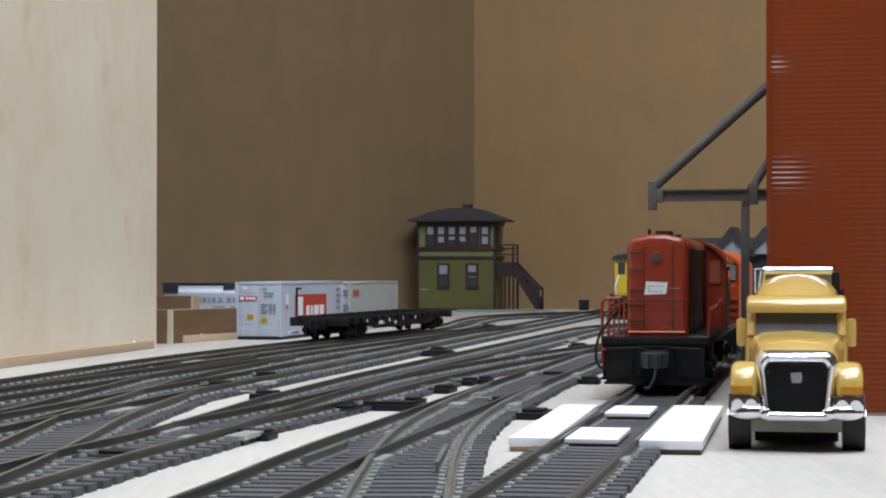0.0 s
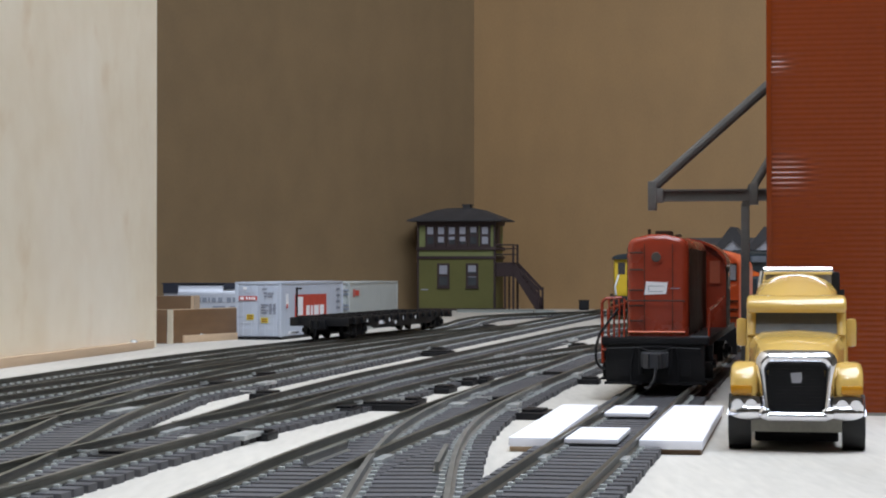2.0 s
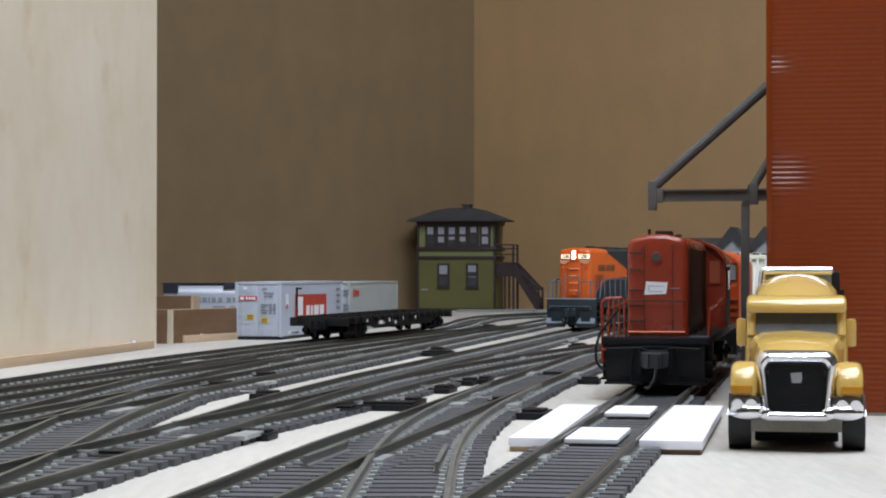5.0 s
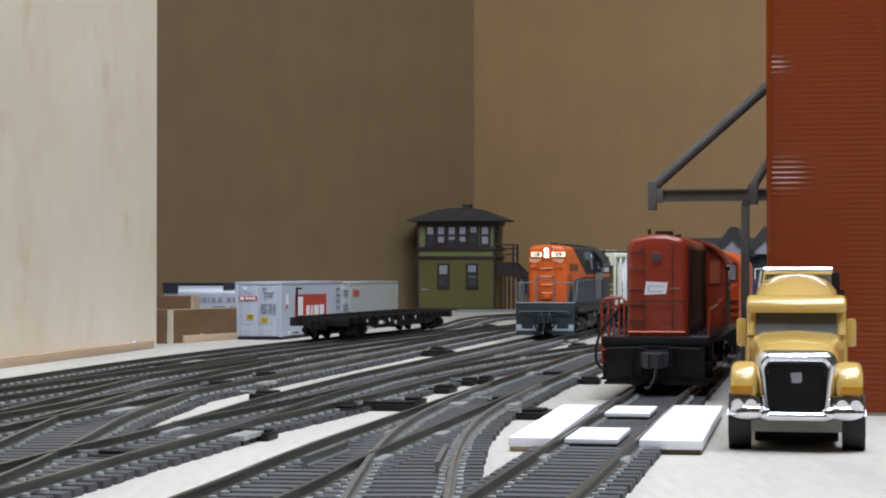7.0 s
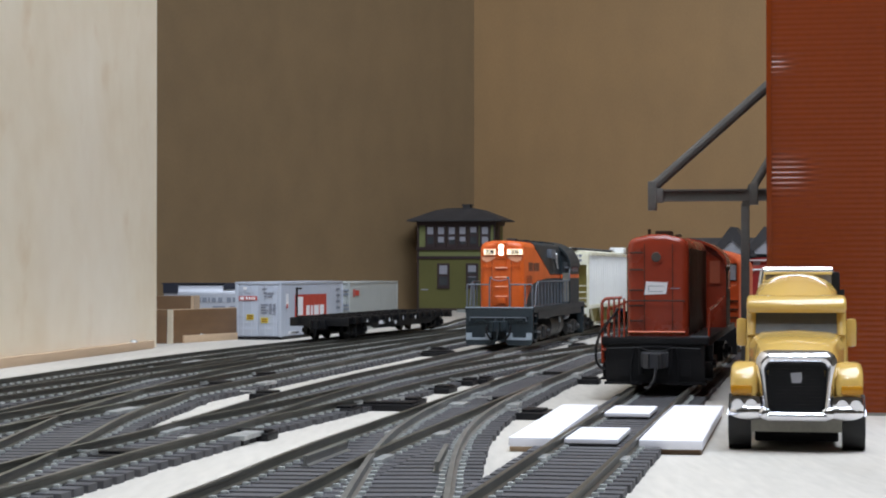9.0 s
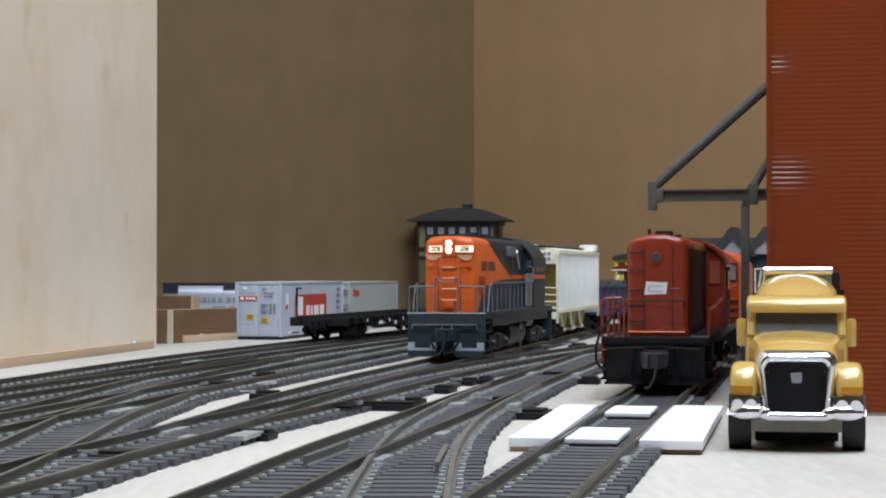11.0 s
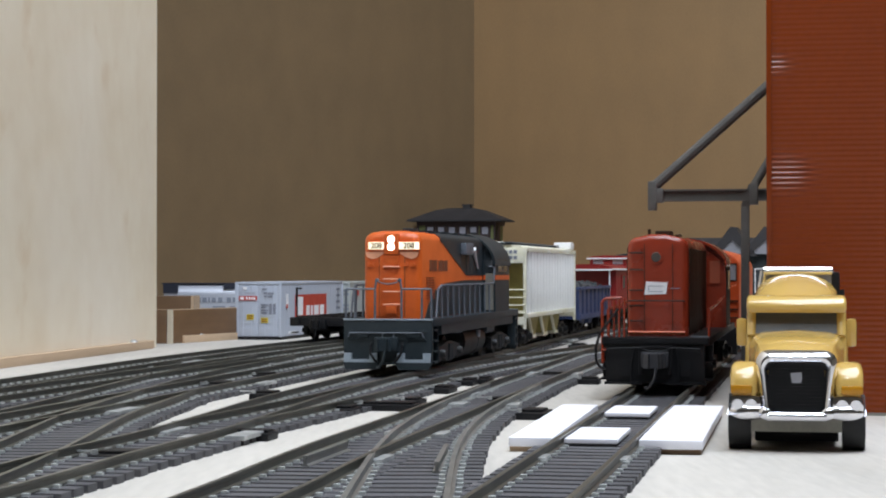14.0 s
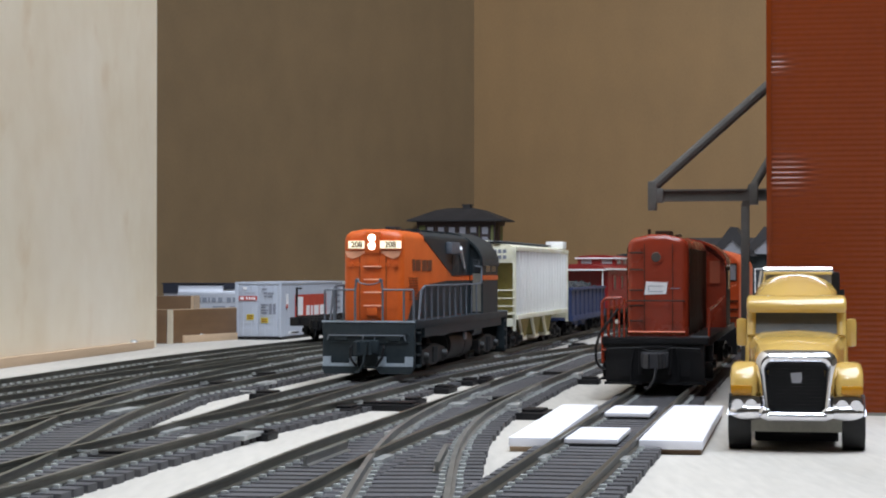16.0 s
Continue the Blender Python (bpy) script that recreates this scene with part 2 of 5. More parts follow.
def tracks():
    way = [line3(s) for s in np.arange(0, 1000, 1.0)]
    near = curve_points([(250, -100.5), (327, -83.5), (404, -69.5), (439, -62), (560, -45), (680, -25)])
    pts3 = resample([tuple(p) for p in near if p[1] < 670] + way, 1.0)
    track(1, curve_points(line(450, 38.8, 0.195, 250, 1480)), "straight track with dark ties beside the red building")
    track(2, curve_points([(250, -46.5), (312, -35.8), (345, -30.2), (372, -26.2), (426, -17.0), (465, -9.4), (564, 9.6), (700, 36.3), (850, 65.6), (1100, 114.3), (1380, 168.9)]), "straight track with dark ties and tarnished rails")
    track(3, pts3, "running track that curves away towards the backdrop")
    track(4, curve_points(line(*K_T4, 300, 1900)), "straight yard track with dark ties")
    track(5, curve_points([(450, -176), (560, -157), (683, -138), (786, -122), (883, -102), (1027, -66), (1130, -39), (1240, -9), (1350, 9), (1500, 24), (1604, 45), (1690, 87), (1760, 143), (1800, 190)]),
          "yard track that carries the flat car")
    track(6, curve_points([(400, -176), (555, -142), (710, -108), (880, -68), (1045, -28), (1180, 8), (1320, 54.6)]), "straight yard track with dark ties")
    track(7, curve_points([(250, -8.2), (311, -7.9), (345, -7.2), (391, -6), (439, -3.6), (495, 1.6), (530, 6.2), (640, 25.0)]), "diverging leg of a turnout", dz=-0.12, metal=BRIGHT)
    track(8, curve_points([(470, -58), (574, -31), (708, 0), (850, 42), (1000, 94.8)]), "crossover between two parallel tracks", dz=-0.12)
    track(9, curve_points([(300, -90), (400, -88), (500, -90), (600, -85.8)]), "crossover between two yard tracks", dz=-0.2)
    track(10, curve_points([(450, -115), (550, -106), (700, -95), (850, -72.5)]), "crossover between two yard tracks", dz=-0.12)
    # guard rails beside the frog of the near turnout
    for name, d0, d1, x0, slope in (("guard_rail_1", 384, 418, -27.6, 0.195), ("guard_rail_2", 372, 412, -1.2, 0.05)):
        bm = bmesh.new()
        rail_mesh(bm, np.array([(x0 + slope * (d - d0), d) for d in np.linspace(d0, d1, 8)]), 0.0, -0.1)
        g = part(name, bm, BRIGHT, smooth=False)
        tagged(g, "short bare metal guard rail beside the frog", "guard rail", "guard rails", "structure")


tracks()


# ---- colours of the models ----
ORANGE = mat("orange_engine_paint", (0.62, 0.105, 0.012), 0.42, 0, 0.14, 60, 0.03, 600)
GRIME = mat("weathered_dark_grey_paint", (0.010, 0.019, 0.026), 0.5, 0, 0.5, 60, 0.03, 600, spec=0.3, second=(0.030, 0.038, 0.042))
STEPG = mat("pale_grey_step_paint", (0.30, 0.35, 0.40), 0.5, 0, 0.25, 200)
GREYM = mat("grey_handrail", (0.11, 0.125, 0.15), 0.5, 0, 0.2, 200)
TANKG = mat("dusty_grey_brown_tank_paint", (0.036, 0.036, 0.037), 0.5, 0, 0.3, 60, 0.03, 600, spec=0.3)
NUMBG = glow("lit_number_board", (1.0, 0.87, 0.62), 1.0)
LAMPG = glow("lit_headlight", (1.0, 0.93, 0.78), 4.0)
INK = mat("black_ink", (0.02, 0.02, 0.02), 0.6)
DARKTXT = mat("faded_dark_lettering", (0.16, 0.05, 0.02), 0.6)
CREAM = mat("cream_hopper_paint", (0.88, 0.88, 0.81), 0.45, 0, 0.10, 40, 0.02, 500, second=(0.66, 0.62, 0.40))
# olive that carries the shade of the hopper's recessed ends; also bays and sill
OLIVE = mat("olive_sheet_and_recess_shade", (0.30, 0.25, 0.07), 0.6, 0, 0.3, 100)
BLUE = mat("dark_blue_car_paint", (0.028, 0.045, 0.12), 0.5, 0, 0.25, 60)
COAL = mat("coal_load", (0.035, 0.04, 0.045), 0.55, 0, 0.5, 300, 0.3, 900)
CABRED = mat("caboose_red_paint", (0.25, 0.012, 0.012), 0.4, 0, 0.15, 60)
WHITE = mat("white_paint", (0.82, 0.82, 0.82), 0.4, 0, 0.06, 60)
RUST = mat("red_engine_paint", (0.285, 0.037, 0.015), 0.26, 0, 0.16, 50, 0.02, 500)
# shade on the red engine's sides put into the colour; also small brown trim
SIDEDK = mat("side_shade_and_brown_trim", (0.035, 0.021, 0.014), 0.45, 0, 0.3, 50, spec=0.12)
STICK = mat("white_paper_sticker", (0.80, 0.80, 0.82), 0.6, 0, 0.05, 60)
GLASS = mat("dark_window_glass", (0.05, 0.055, 0.06), 0.08, 0, 0.2, 60, spec=0.8)
PALEG = mat("dusty_window_glass", (0.30, 0.30, 0.33), 0.25, 0, 0.2, 60)
YELLOW = mat("yellow_engine_paint", (0.62, 0.42, 0.02), 0.45, 0, 0.15, 60)
BRICKRED = mat("red_corrugated_plastic", (0.195, 0.033, 0.005), 0.24, 0, 0.14, 12, 0.0, 500, spec=0.4)
STEELD = mat("dark_grey_crane_steel", (0.095, 0.09, 0.084), 0.5, 0, 0.35, 60)
GOLD = mat("ochre_yellow_truck_lacquer", (0.57, 0.37, 0.10), 0.2, 0, 0.08, 60, coat=0.6)
CHROME = mat("bright_chrome", (0.80, 0.80, 0.84), 0.07, 1.0, 0.06, 100)
TYRE = mat("black_rubber_tyre", (0.014, 0.014, 0.015), 0.6, 0, 0.3, 100)
DUSTG = mat("dusty_grey_undercarriage", (0.20, 0.19, 0.16), 0.7, 0, 0.3, 100)
CONT = mat("pale_grey_container_paint", (0.45, 0.485, 0.56), 0.45, 0, 0.06, 40)
CONT2 = mat("light_warm_grey_container_paint", (0.36, 0.38, 0.37), 0.5, 0, 0.06, 40)
LOGOR = mat("red_emblem_panel", (0.50, 0.045, 0.025), 0.5)
LABELY = mat("yellow_warning_label", (0.66, 0.50, 0.03), 0.5)
MUTED = mat("grey_printed_lettering", (0.22, 0.24, 0.29), 0.6)
OLIVEW = mat("olive_green_siding", (0.105, 0.100, 0.024), 0.6, 0, 0.14, 30, 0.03, 400)
LIME = mat("pale_green_trim_siding", (0.15, 0.165, 0.058), 0.6, 0, 0.1, 30)
MAROON = mat("dark_maroon_trim", (0.028, 0.013, 0.014), 0.55, 0, 0.2, 60)
SHING = mat("dark_shingle_roof", (0.036, 0.033, 0.035), 0.75, 0, 0.3, 60, 0.1, 300)
CURT = mat("pale_window_blind", (0.26, 0.26, 0.30), 0.7, 0, 0.1, 60)
SILVER = mat("silver_car_body", (0.50, 0.52, 0.58), 0.35, 0.3, 0.1, 30)
NAVY = mat("navy_blue_band", (0.018, 0.021, 0.036), 0.5)
DKG = mat("dark_grey_cast_metal", (0.04, 0.04, 0.045), 0.5, 0, 0.3, 100)
UNITO = mat("red_orange_engine_paint", (0.52, 0.072, 0.015), 0.35, 0, 0.15, 60)
CONC = mat("grey_concrete_pad", (0.25, 0.265, 0.25), 0.8, 0, 0.15, 60, 0.1, 300)
FOAM = mat("white_foam_board", (0.84, 0.83, 0.88), 0.6, 0, 0.04, 60, 0.05, 400)


# ---- shared parts of rolling stock (z = 0 at the rail head) ----
def arch(w, z0, z1, rise, n=10, x0=0.0):
    """Outline (x, z) of a body with a curved roof."""
    pts = [(x0 - w, z0), (x0 + w, z0), (x0 + w, z1 - rise)]
    for i in range(1, n):
        a = math.pi * i / n
        pts.append((x0 + w * math.cos(a), z1 - rise + rise * math.sin(a)))
    pts.append((x0 - w, z1 - rise))
    return pts


def bogie(parent, y, base, r, w=15.5, m=None, spin=None, tone=None):
    """Two side frames, a bolster and turning wheelsets."""
    m = m or GRIME
    b = P("bogie", bx(-w + 2, w - 2, -3, 3, r - 1, r + 4), m, parent, "", (0, y, 0))
    for s in (-1, 1):
        def f(bm):
            h = base / 2
            prism(bm, [(-h - 4, r + 2.4), (-h - 4, r - 2.0), (-h - 1, r - 3.2), (-h + 3, r - 1.5), (-4, r - 3.4), (4, r - 3.4), (h - 3, r - 1.5),
                       (h + 1, r - 3.2), (h + 4, r - 2.0), (h + 4, r + 2.4), (h - 2, r + 3.0), (4, r + 4.2), (-4, r + 4.2), (-h + 2, r + 3.0)],
                  s * (w - 2.2), s * w, "x")
            for q in (-h, h):
                cyl(bm, (s * w, q, r), (s * (w + 1.8), q, r), 1.8, 14, 1.4)
            for q in (-2, 0, 2):
                cyl(bm, (s * (w + 0.2), q, r - 2.6), (s * (w + 0.2), q, r + 3.2), 0.8, 6)
        P("side_frame", f, m, b)
    for q in (-base / 2, base / 2):
        def wl(bm):
            for s in (-1, 1):
                cyl(bm, (s * 7.4, 0, 0), (s * 9.4, 0, 0), r, 20)
                cyl(bm, (s * 7.0, 0, 0), (s * 7.4, 0, 0), r + 0.7, 20)
                for k in range(4):
                    a = k * math.pi / 2
                    cyl(bm, (s * 9.4, 0.55 * r * math.cos(a), 0.55 * r * math.sin(a)), (s * 9.5, 0.55 * r * math.cos(a), 0.55 * r * math.sin(a)), 0.16 * r, 8)
            cyl(bm, (-8, 0, 0), (8, 0, 0), 1.2, 8)
        o = P("wheelset", wl, RAIL if tone is None else tone, b, "dull metal wheels on an axle", (0, q, r))
        if spin is not None:
            spin.append((o, q, r))
    return b


def coupler(parent, y, s, z=9.5, m=None):
    """Box and knuckle; s = -1 points to the front."""
    def f(bm):
        box(bm, -4.2, 4.2, min(y, y + s * 3), max(y, y + s * 3), z - 2.2, z + 2.6, bev=0.4)
        box(bm, -1.5, 1.5, min(y, y + s * 7), max(y, y + s * 7), z - 1.4, z + 1.4)
        prism(bm, [(-3.0, y + s * 6), (-3.0, y + s * 9), (-1.4, y + s * 9.8), (-1.0, y + s * 8), (1.4, y + s * 7.6), (2.6, y + s * 9.4), (3.2, y + s * 8), (2.2, y + s * 6)], z - 2.2, z + 2.2, "z")
        pipe(bm, [(0.8, y + s * 8, z - 2), (0.4, y + s * 8.6, z - 5.5), (-1.2, y + s * 8.2, z - 8.2), (-2.6, y + s * 7.4, z - 8.3)], 0.45)
    return P("coupler", f, m or BLACKP, parent, "black knuckle coupler with trip pin")


def text(parent, body, size, m, loc, rot, name="lettering", depth=0.06):
    c = bpy.data.curves.new(name, "FONT")
    c.offset = size * 0.03 * MM
    c.body, c.size, c.extrude, c.align_x, c.align_y = body, size * MM, depth * MM, "CENTER", "CENTER"
    tmp = bpy.data.objects.new("tmp", c)
    me = bpy.data.meshes.new_from_object(tmp)
    bpy.data.objects.remove(tmp)
    me.materials.append(m)
    o = new(name, me)
    o.parent = parent
    o.matrix_basis = pose(*[q * MM for q in loc], *rot)
    return o


# ---- the running engine ----
def make_engine():
    e = thing("diesel_locomotive", -25, 680, RAILZ, HEAD, "orange and weathered dark grey model diesel locomotive with lit headlights", "locomotive")
    # frame and pilots
    def sill(bm):
        box(bm, -17, 17, 1.0, 189, 16.5, 19.2, bev=0.25)
        for s in (-1, 1):
            box(bm, min(s * 15.6, s * 16.8), max(s * 15.6, s * 16.8), 16, 174, 13.2, 16.8)
    P("frame", sill, GRIME, e)
    for y, s in ((0.0, 1), (190.0, -1)):
        def pil(bm):
            a, b2 = (y, y + 2.0 * s)
            box(bm, -16.6, 16.6, min(a, b2), max(a, b2), 3.2, 18.6, bev=0.3)
            box(bm, -14.5, 14.5, min(y - 0.5 * s, y), max(y - 0.5 * s, y), 11.6, 12.1)
            box(bm, -14.5, 14.5, min(y - 0.5 * s, y), max(y - 0.5 * s, y), 14.4, 14.9)
            prism(bm, [(-16.6, 3.4), (16.6, 3.4), (15.6, 0.8), (4.5, 0.8), (3.2, 2.6), (-3.2, 2.6), (-4.5, 0.8), (-15.6, 0.8)], y - 1.6 * s, y + 1.0 * s)
        P("pilot", pil, GRIME, e)
        for q in (-1, 1):
            def st(bm):
                box(bm, q * 10 - 6.2, q * 10 + 6.2, min(y - 1.4 * s, y - 0.3 * s), max(y - 1.4 * s, y - 0.3 * s), 3.3, 4.5)
                box(bm, q * 10 - 6.2, q * 10 - 3.4, min(y - 1.2 * s, y - 0.2 * s), max(y - 1.2 * s, y - 0.2 * s), 4.5, 6.8)
                box(bm, q * 10 + 3.4, q * 10 + 6.2, min(y - 1.2 * s, y - 0.2 * s), max(y - 1.2 * s, y - 0.2 * s), 4.5, 6.8)
            P("footboard", st, STEPG, e, "pale grey footboard")
        for q in (-1, 1):
            def steps(bm):
                for k in range(4):
                    box(bm, min(q * 13.4, q * 17), max(q * 13.4, q * 17), min(y + s * 3, y + s * 9), max(y + s * 3, y + s * 9), 3.0 + 3.9 * k, 3.7 + 3.9 * k)
                box(bm, min(q * 13.0, q * 13.5), max(q * 13.0, q * 13.5), min(y + s * 3, y + s * 9), max(y + s * 3, y + s * 9), 3.0, 16.6)
                box(bm, min(q * 13.4, q * 17), max(q * 13.4, q * 17), min(y + s * 9, y + s * 9.5), max(y + s * 9, y + s * 9.5), 3.0, 16.6)
            P("step_well", steps, GRIME, e)
        coupler(e, y - s * 0.5, -s, 10.0, GRIME)
        P("cut_lever", lambda bm: (pipe(bm, [(-14.6, y - 0.9 * s, 12.6), (-14.2, y - 0.9 * s, 14.2), (13.0, y - 0.9 * s, 14.2), (13.6, y - 0.9 * s, 12.4)], 0.28, 6), pipe(bm, [(-1.6, y - 0.9 * s, 14.2), (-1.8, y - 1.6 * s, 11.6), (2.4, y - 1.6 * s, 11.6), (2.6, y - 0.9 * s, 14.2)], 0.25, 6)), GREYM, e, "grey wire uncoupling lever")
        # pale strip draws the bright highlight line along the worn deck edge
        P("deck_edge", bx(-16.8, 16.8, min(y - 0.3 * s, y + 0.7 * s), max(y - 0.3 * s, y + 0.7 * s), 18.7, 19.35, bev=0.12), STEPG, e, "worn deck edge, its highlight drawn as a pale strip")
        for q in (-1, 1):
            P("air_hose", lambda bm: pipe(bm, [(q * 5.6, y - 0.6 * s, 10.5), (q * 6.0, y - 2.4 * s, 9.4), (q * 5.6, y - 3.2 * s, 6.6), (q * 4.2, y - 3.4 * s, 4.4), (q * 3.2, y - 3.2 * s, 3.6)], 0.5, 7), BLACKP, e, "black rubber air hose")
            P("hose_bracket", bx(q * 9.5 - 2.2, q * 9.5 + 2.2, min(y - 0.9 * s, y), max(y - 0.9 * s, y), 12.4, 14.0, bev=0.2), GRIME, e)
    # engine hood with rounded front and roof
    def hood(bm):
        hw = 10.9
        prof = [(-hw, 19.2), (hw, 19.2), (hw, 48.0), (hw - 0.7, 49.8), (hw - 2.4, 51.0), (4, 51.7), (-4, 51.7), (-hw + 2.4, 51.0), (-hw + 0.7, 49.8), (-hw, 48.0)]
        prism(bm, prof, 7.0, 131.0)
        es = [x for x in bm.edges if all(abs(v.co.y - 7.0) < 1e-4 for v in x.verts) and max(v.co.z for v in x.verts) > 19.5]
        bmesh.ops.bevel(bm, geom=es, offset=2.9, segments=5, affect="EDGES", profile=0.5)
    hd = P("hood", hood, ORANGE, e, "orange engine hood with rounded corners")
    for s in (-1, 1):
        X = s * 10.9
        def dk(bm):
            prism(bm, [(40.5, 49.0), (131, 49.0), (131, 35.0), (94, 35.0)], min(X, X + s * 0.18), max(X, X + s * 0.18), "x")
            prism(bm, [(131, 33.0), (85, 33.0), (54, 32.0), (38, 30.6), (29, 28.4), (20, 24.0), (14, 19.3), (131, 19.3)], min(X, X + s * 0.18), max(X, X + s * 0.18), "x")
        P("livery_panel", dk, GRIME, hd, "weathered dark grey side panel")
        def lv(bm):
            for k in range(9):
                for c in (0, 1, 2):
                    box(bm, min(X, X + s * 0.3), max(X, X + s * 0.3), 16.5 + 5.2 * c, 20.6 + 5.2 * c, 26.4 + 0.95 * k, 26.85 + 0.95 * k)
        P("louvre", lv, mat("dark_orange_louvre", (0.30, 0.06, 0.01), 0.5) if s < 0 else bpy.data.materials["dark_orange_louvre"], hd)
        def bars(bm):
            for k, (a, b2) in enumerate(((22, 26), (27.5, 30), (31, 35), (38, 41), (42, 46), (47.5, 51), (52, 55))):
                box(bm, min(X, X + s * 0.25), max(X, X + s * 0.25), a, b2, 36.8, 41.0 - 0.2 * (k % 2))
        P("lettering", bars, DARKTXT, hd, "faded unreadable dark lettering")
        def doors(bm):
            for k in range(11):
                yy = 50 + 7.3 * k
                box(bm, min(X, X + s * 0.32), max(X, X + s * 0.32), yy, yy + 0.35, 20.5, 32.0)
                if yy > 92:
                    box(bm, min(X, X + s * 0.32), max(X, X + s * 0.32), yy, yy + 0.35, 36, 48)
        P("door_seam", doors, mat("seam_grey", (0.035, 0.04, 0.045), 0.6) if s < 0 else bpy.data.materials["seam_grey"], hd)
        def sidebox(bm):
            box(bm, min(X, X + s * 2.6), max(X, X + s * 2.6), 82, 98, 43.5, 48.2, bev=0.4)
        P("equipment_box", sidebox, GREYM, hd, "grey equipment box")
    def roof(bm):
        box(bm, -3.0, 3.0, 46, 131, 51.8, 52.2)
        for y in (60, 84, 108):
            cyl(bm, (0, y, 51.8), (0, y, 52.6), 5.5, 20)
            for k in range(-2, 3):
                box(bm, k * 2 - 0.2, k * 2 + 0.2, y - 5, y + 5, 52.6, 52.8)
        box(bm, -2.2, 2.2, 34, 42, 51.6, 53.2, bev=0.3)
    P("roof_fans", roof, GRIME, hd)
    def roof_sheet(bm):
        half = [(11.1, 47.6), (11.1, 48.1), (10.4, 50.0), (8.6, 51.2), (4.0, 51.9)]
        prism(bm, half + [(-x, z) for x, z in half[::-1]], 43.0, 130.9)
    P("roof_sheet", roof_sheet, GRIME, hd, "weathered dark grey roof")
    # nose details: door, ladder rungs, number boards and lamps
    def nose(bm):
        box(bm, -4.6, 4.6, 6.7, 7.1, 20.0, 43.0, bev=0.12)
        box(bm, -2.6, 2.6, 5.9, 6.9, 37.8, 43.0, bev=0.3)
        for s in (-1, 1):
            for xx, zz in ((8.2, 39.0), (5.4, 39.2)):
                cyl(bm, (s * xx, 7.0, zz), (s * xx, 6.3, zz), 0.75, 10)
            box(bm, s * 8.2 - 1.2, s * 8.2 + 1.2, 6.6, 7.1, 38.2, 39.8, bev=0.15)
    P("nose_door", nose, ORANGE, hd, "orange nose door with grab rungs")
    P("door_gap", lambda bm: (box(bm, -5.0, -4.6, 6.75, 7.05, 20.0, 43.0), box(bm, 4.6, 5.0, 6.75, 7.05, 20.0, 43.0)), bpy.data.materials["dark_orange_louvre"], hd)
    P("draft_box", lambda bm: (box(bm, -2.0, 2.0, 5.6, 6.8, 21.0, 24.0, bev=0.3),), ORANGE, hd)
    def lampbox(bm):
        box(bm, -2.9, 2.9, 5.2, 8.0, 42.8, 50.8, bev=0.8)
    P("lamp_housing", lampbox, ORANGE, hd)
    for z in (48.5, 45.7):
        P("headlight", lambda bm: cyl(bm, (0, 5.25, z), (0, 4.95, z), 1.35, 20), LAMPG, hd, "lit headlight")
    for s in (-1, 1):
        nx, nw = (-5.7, 3.0) if s < 0 else (6.6, 3.9)
        nb = P("number_board", bx(nx - nw - 0.3, nx + nw + 0.3, 5.9, 7.6, 44.5, 47.8, bev=0.3), ORANGE, hd)
        P("lit_panel", bx(nx - nw, nx + nw, 5.8, 5.95, 44.8, 47.5), NUMBG, nb, "lit number board")
        text(nb, "208", 2.8, INK, (nx, 5.72, 46.1), (90, 0, 0))
        def flare(bm):
            prism(bm, [(s * 2.2, 43.9), (s * 10.2, 43.9), (s * 9.4, 41.9), (s * 7.4, 41.2), (s * 5.0, 42.0)], 6.6, 7.2)
        P("nose_flash", flare, mat("pale_orange_flash", (0.85, 0.40, 0.24), 0.5) if s < 0 else bpy.data.materials["pale_orange_flash"], hd, "pale orange flash")
    # rungs in a paler orange that paints the highlight on them
    for z in (24.5, 29.2, 33.8, 38.4):
        P("grab_rung", lambda bm: pipe(bm, [(-2.9, 6.7, z), (-2.9, 5.7, z), (2.9, 5.7, z), (2.9, 6.7, z)], 0.3, 6), bpy.data.materials["pale_orange_flash"], hd, "orange rung, its highlight put into a paler colour")
    # cab
    cb = P("cab", lambda bm: prism(bm, arch(16.6, 19.2, 52.6, 13.5, 14), 131.0, 166.0), GRIME, e, "dark grey cab with curved roof")
    P("cab_roof", lambda bm: prism(bm, arch(17.1, 38.8, 53.2, 13.9, 14)[2:] + [(-16.3, 38.6)] + [(x * 0.955, z - 0.7) for x, z in arch(17.1, 38.8, 53.2, 13.9, 14)[2:]][::-1], 129.0, 168.0), GRIME, e, "dark grey curved cab roof")
    for s in (-1, 1):
        X = s * 16.6
        P("orange_stripe", lambda bm: (box(bm, min(X, X + s * 0.15), max(X, X + s * 0.15), 131, 166, 33, 35), box(bm, min(s * 11.3, X), max(s * 11.3, X), 130.8, 131.0, 33, 35)), ORANGE, cb, "orange stripe")
        P("front_window", bx(min(s * 12.4, s * 15.4), max(s * 12.4, s * 15.4), 130.7, 131.1, 36.5, 42.0), GLASS, cb)
        for k in (0, 1):
            P("side_window", bx(min(X, X + s * 0.2), max(X, X + s * 0.2), 137 + 13 * k, 147 + 13 * k, 36.4, 41.6), GLASS, cb)
        P("cab_door", bx(min(s * 12.3, s * 15.8), max(s * 12.3, s * 15.8), 130.75, 131.05, 20.0, 35.8), DUSTG, cb, "dusty brown cab door")
    P("short_hood", lambda bm: prism(bm, arch(11.2, 19.2, 51.0, 2.5, 8), 166, 184, bev=1.5), GRIME, e)
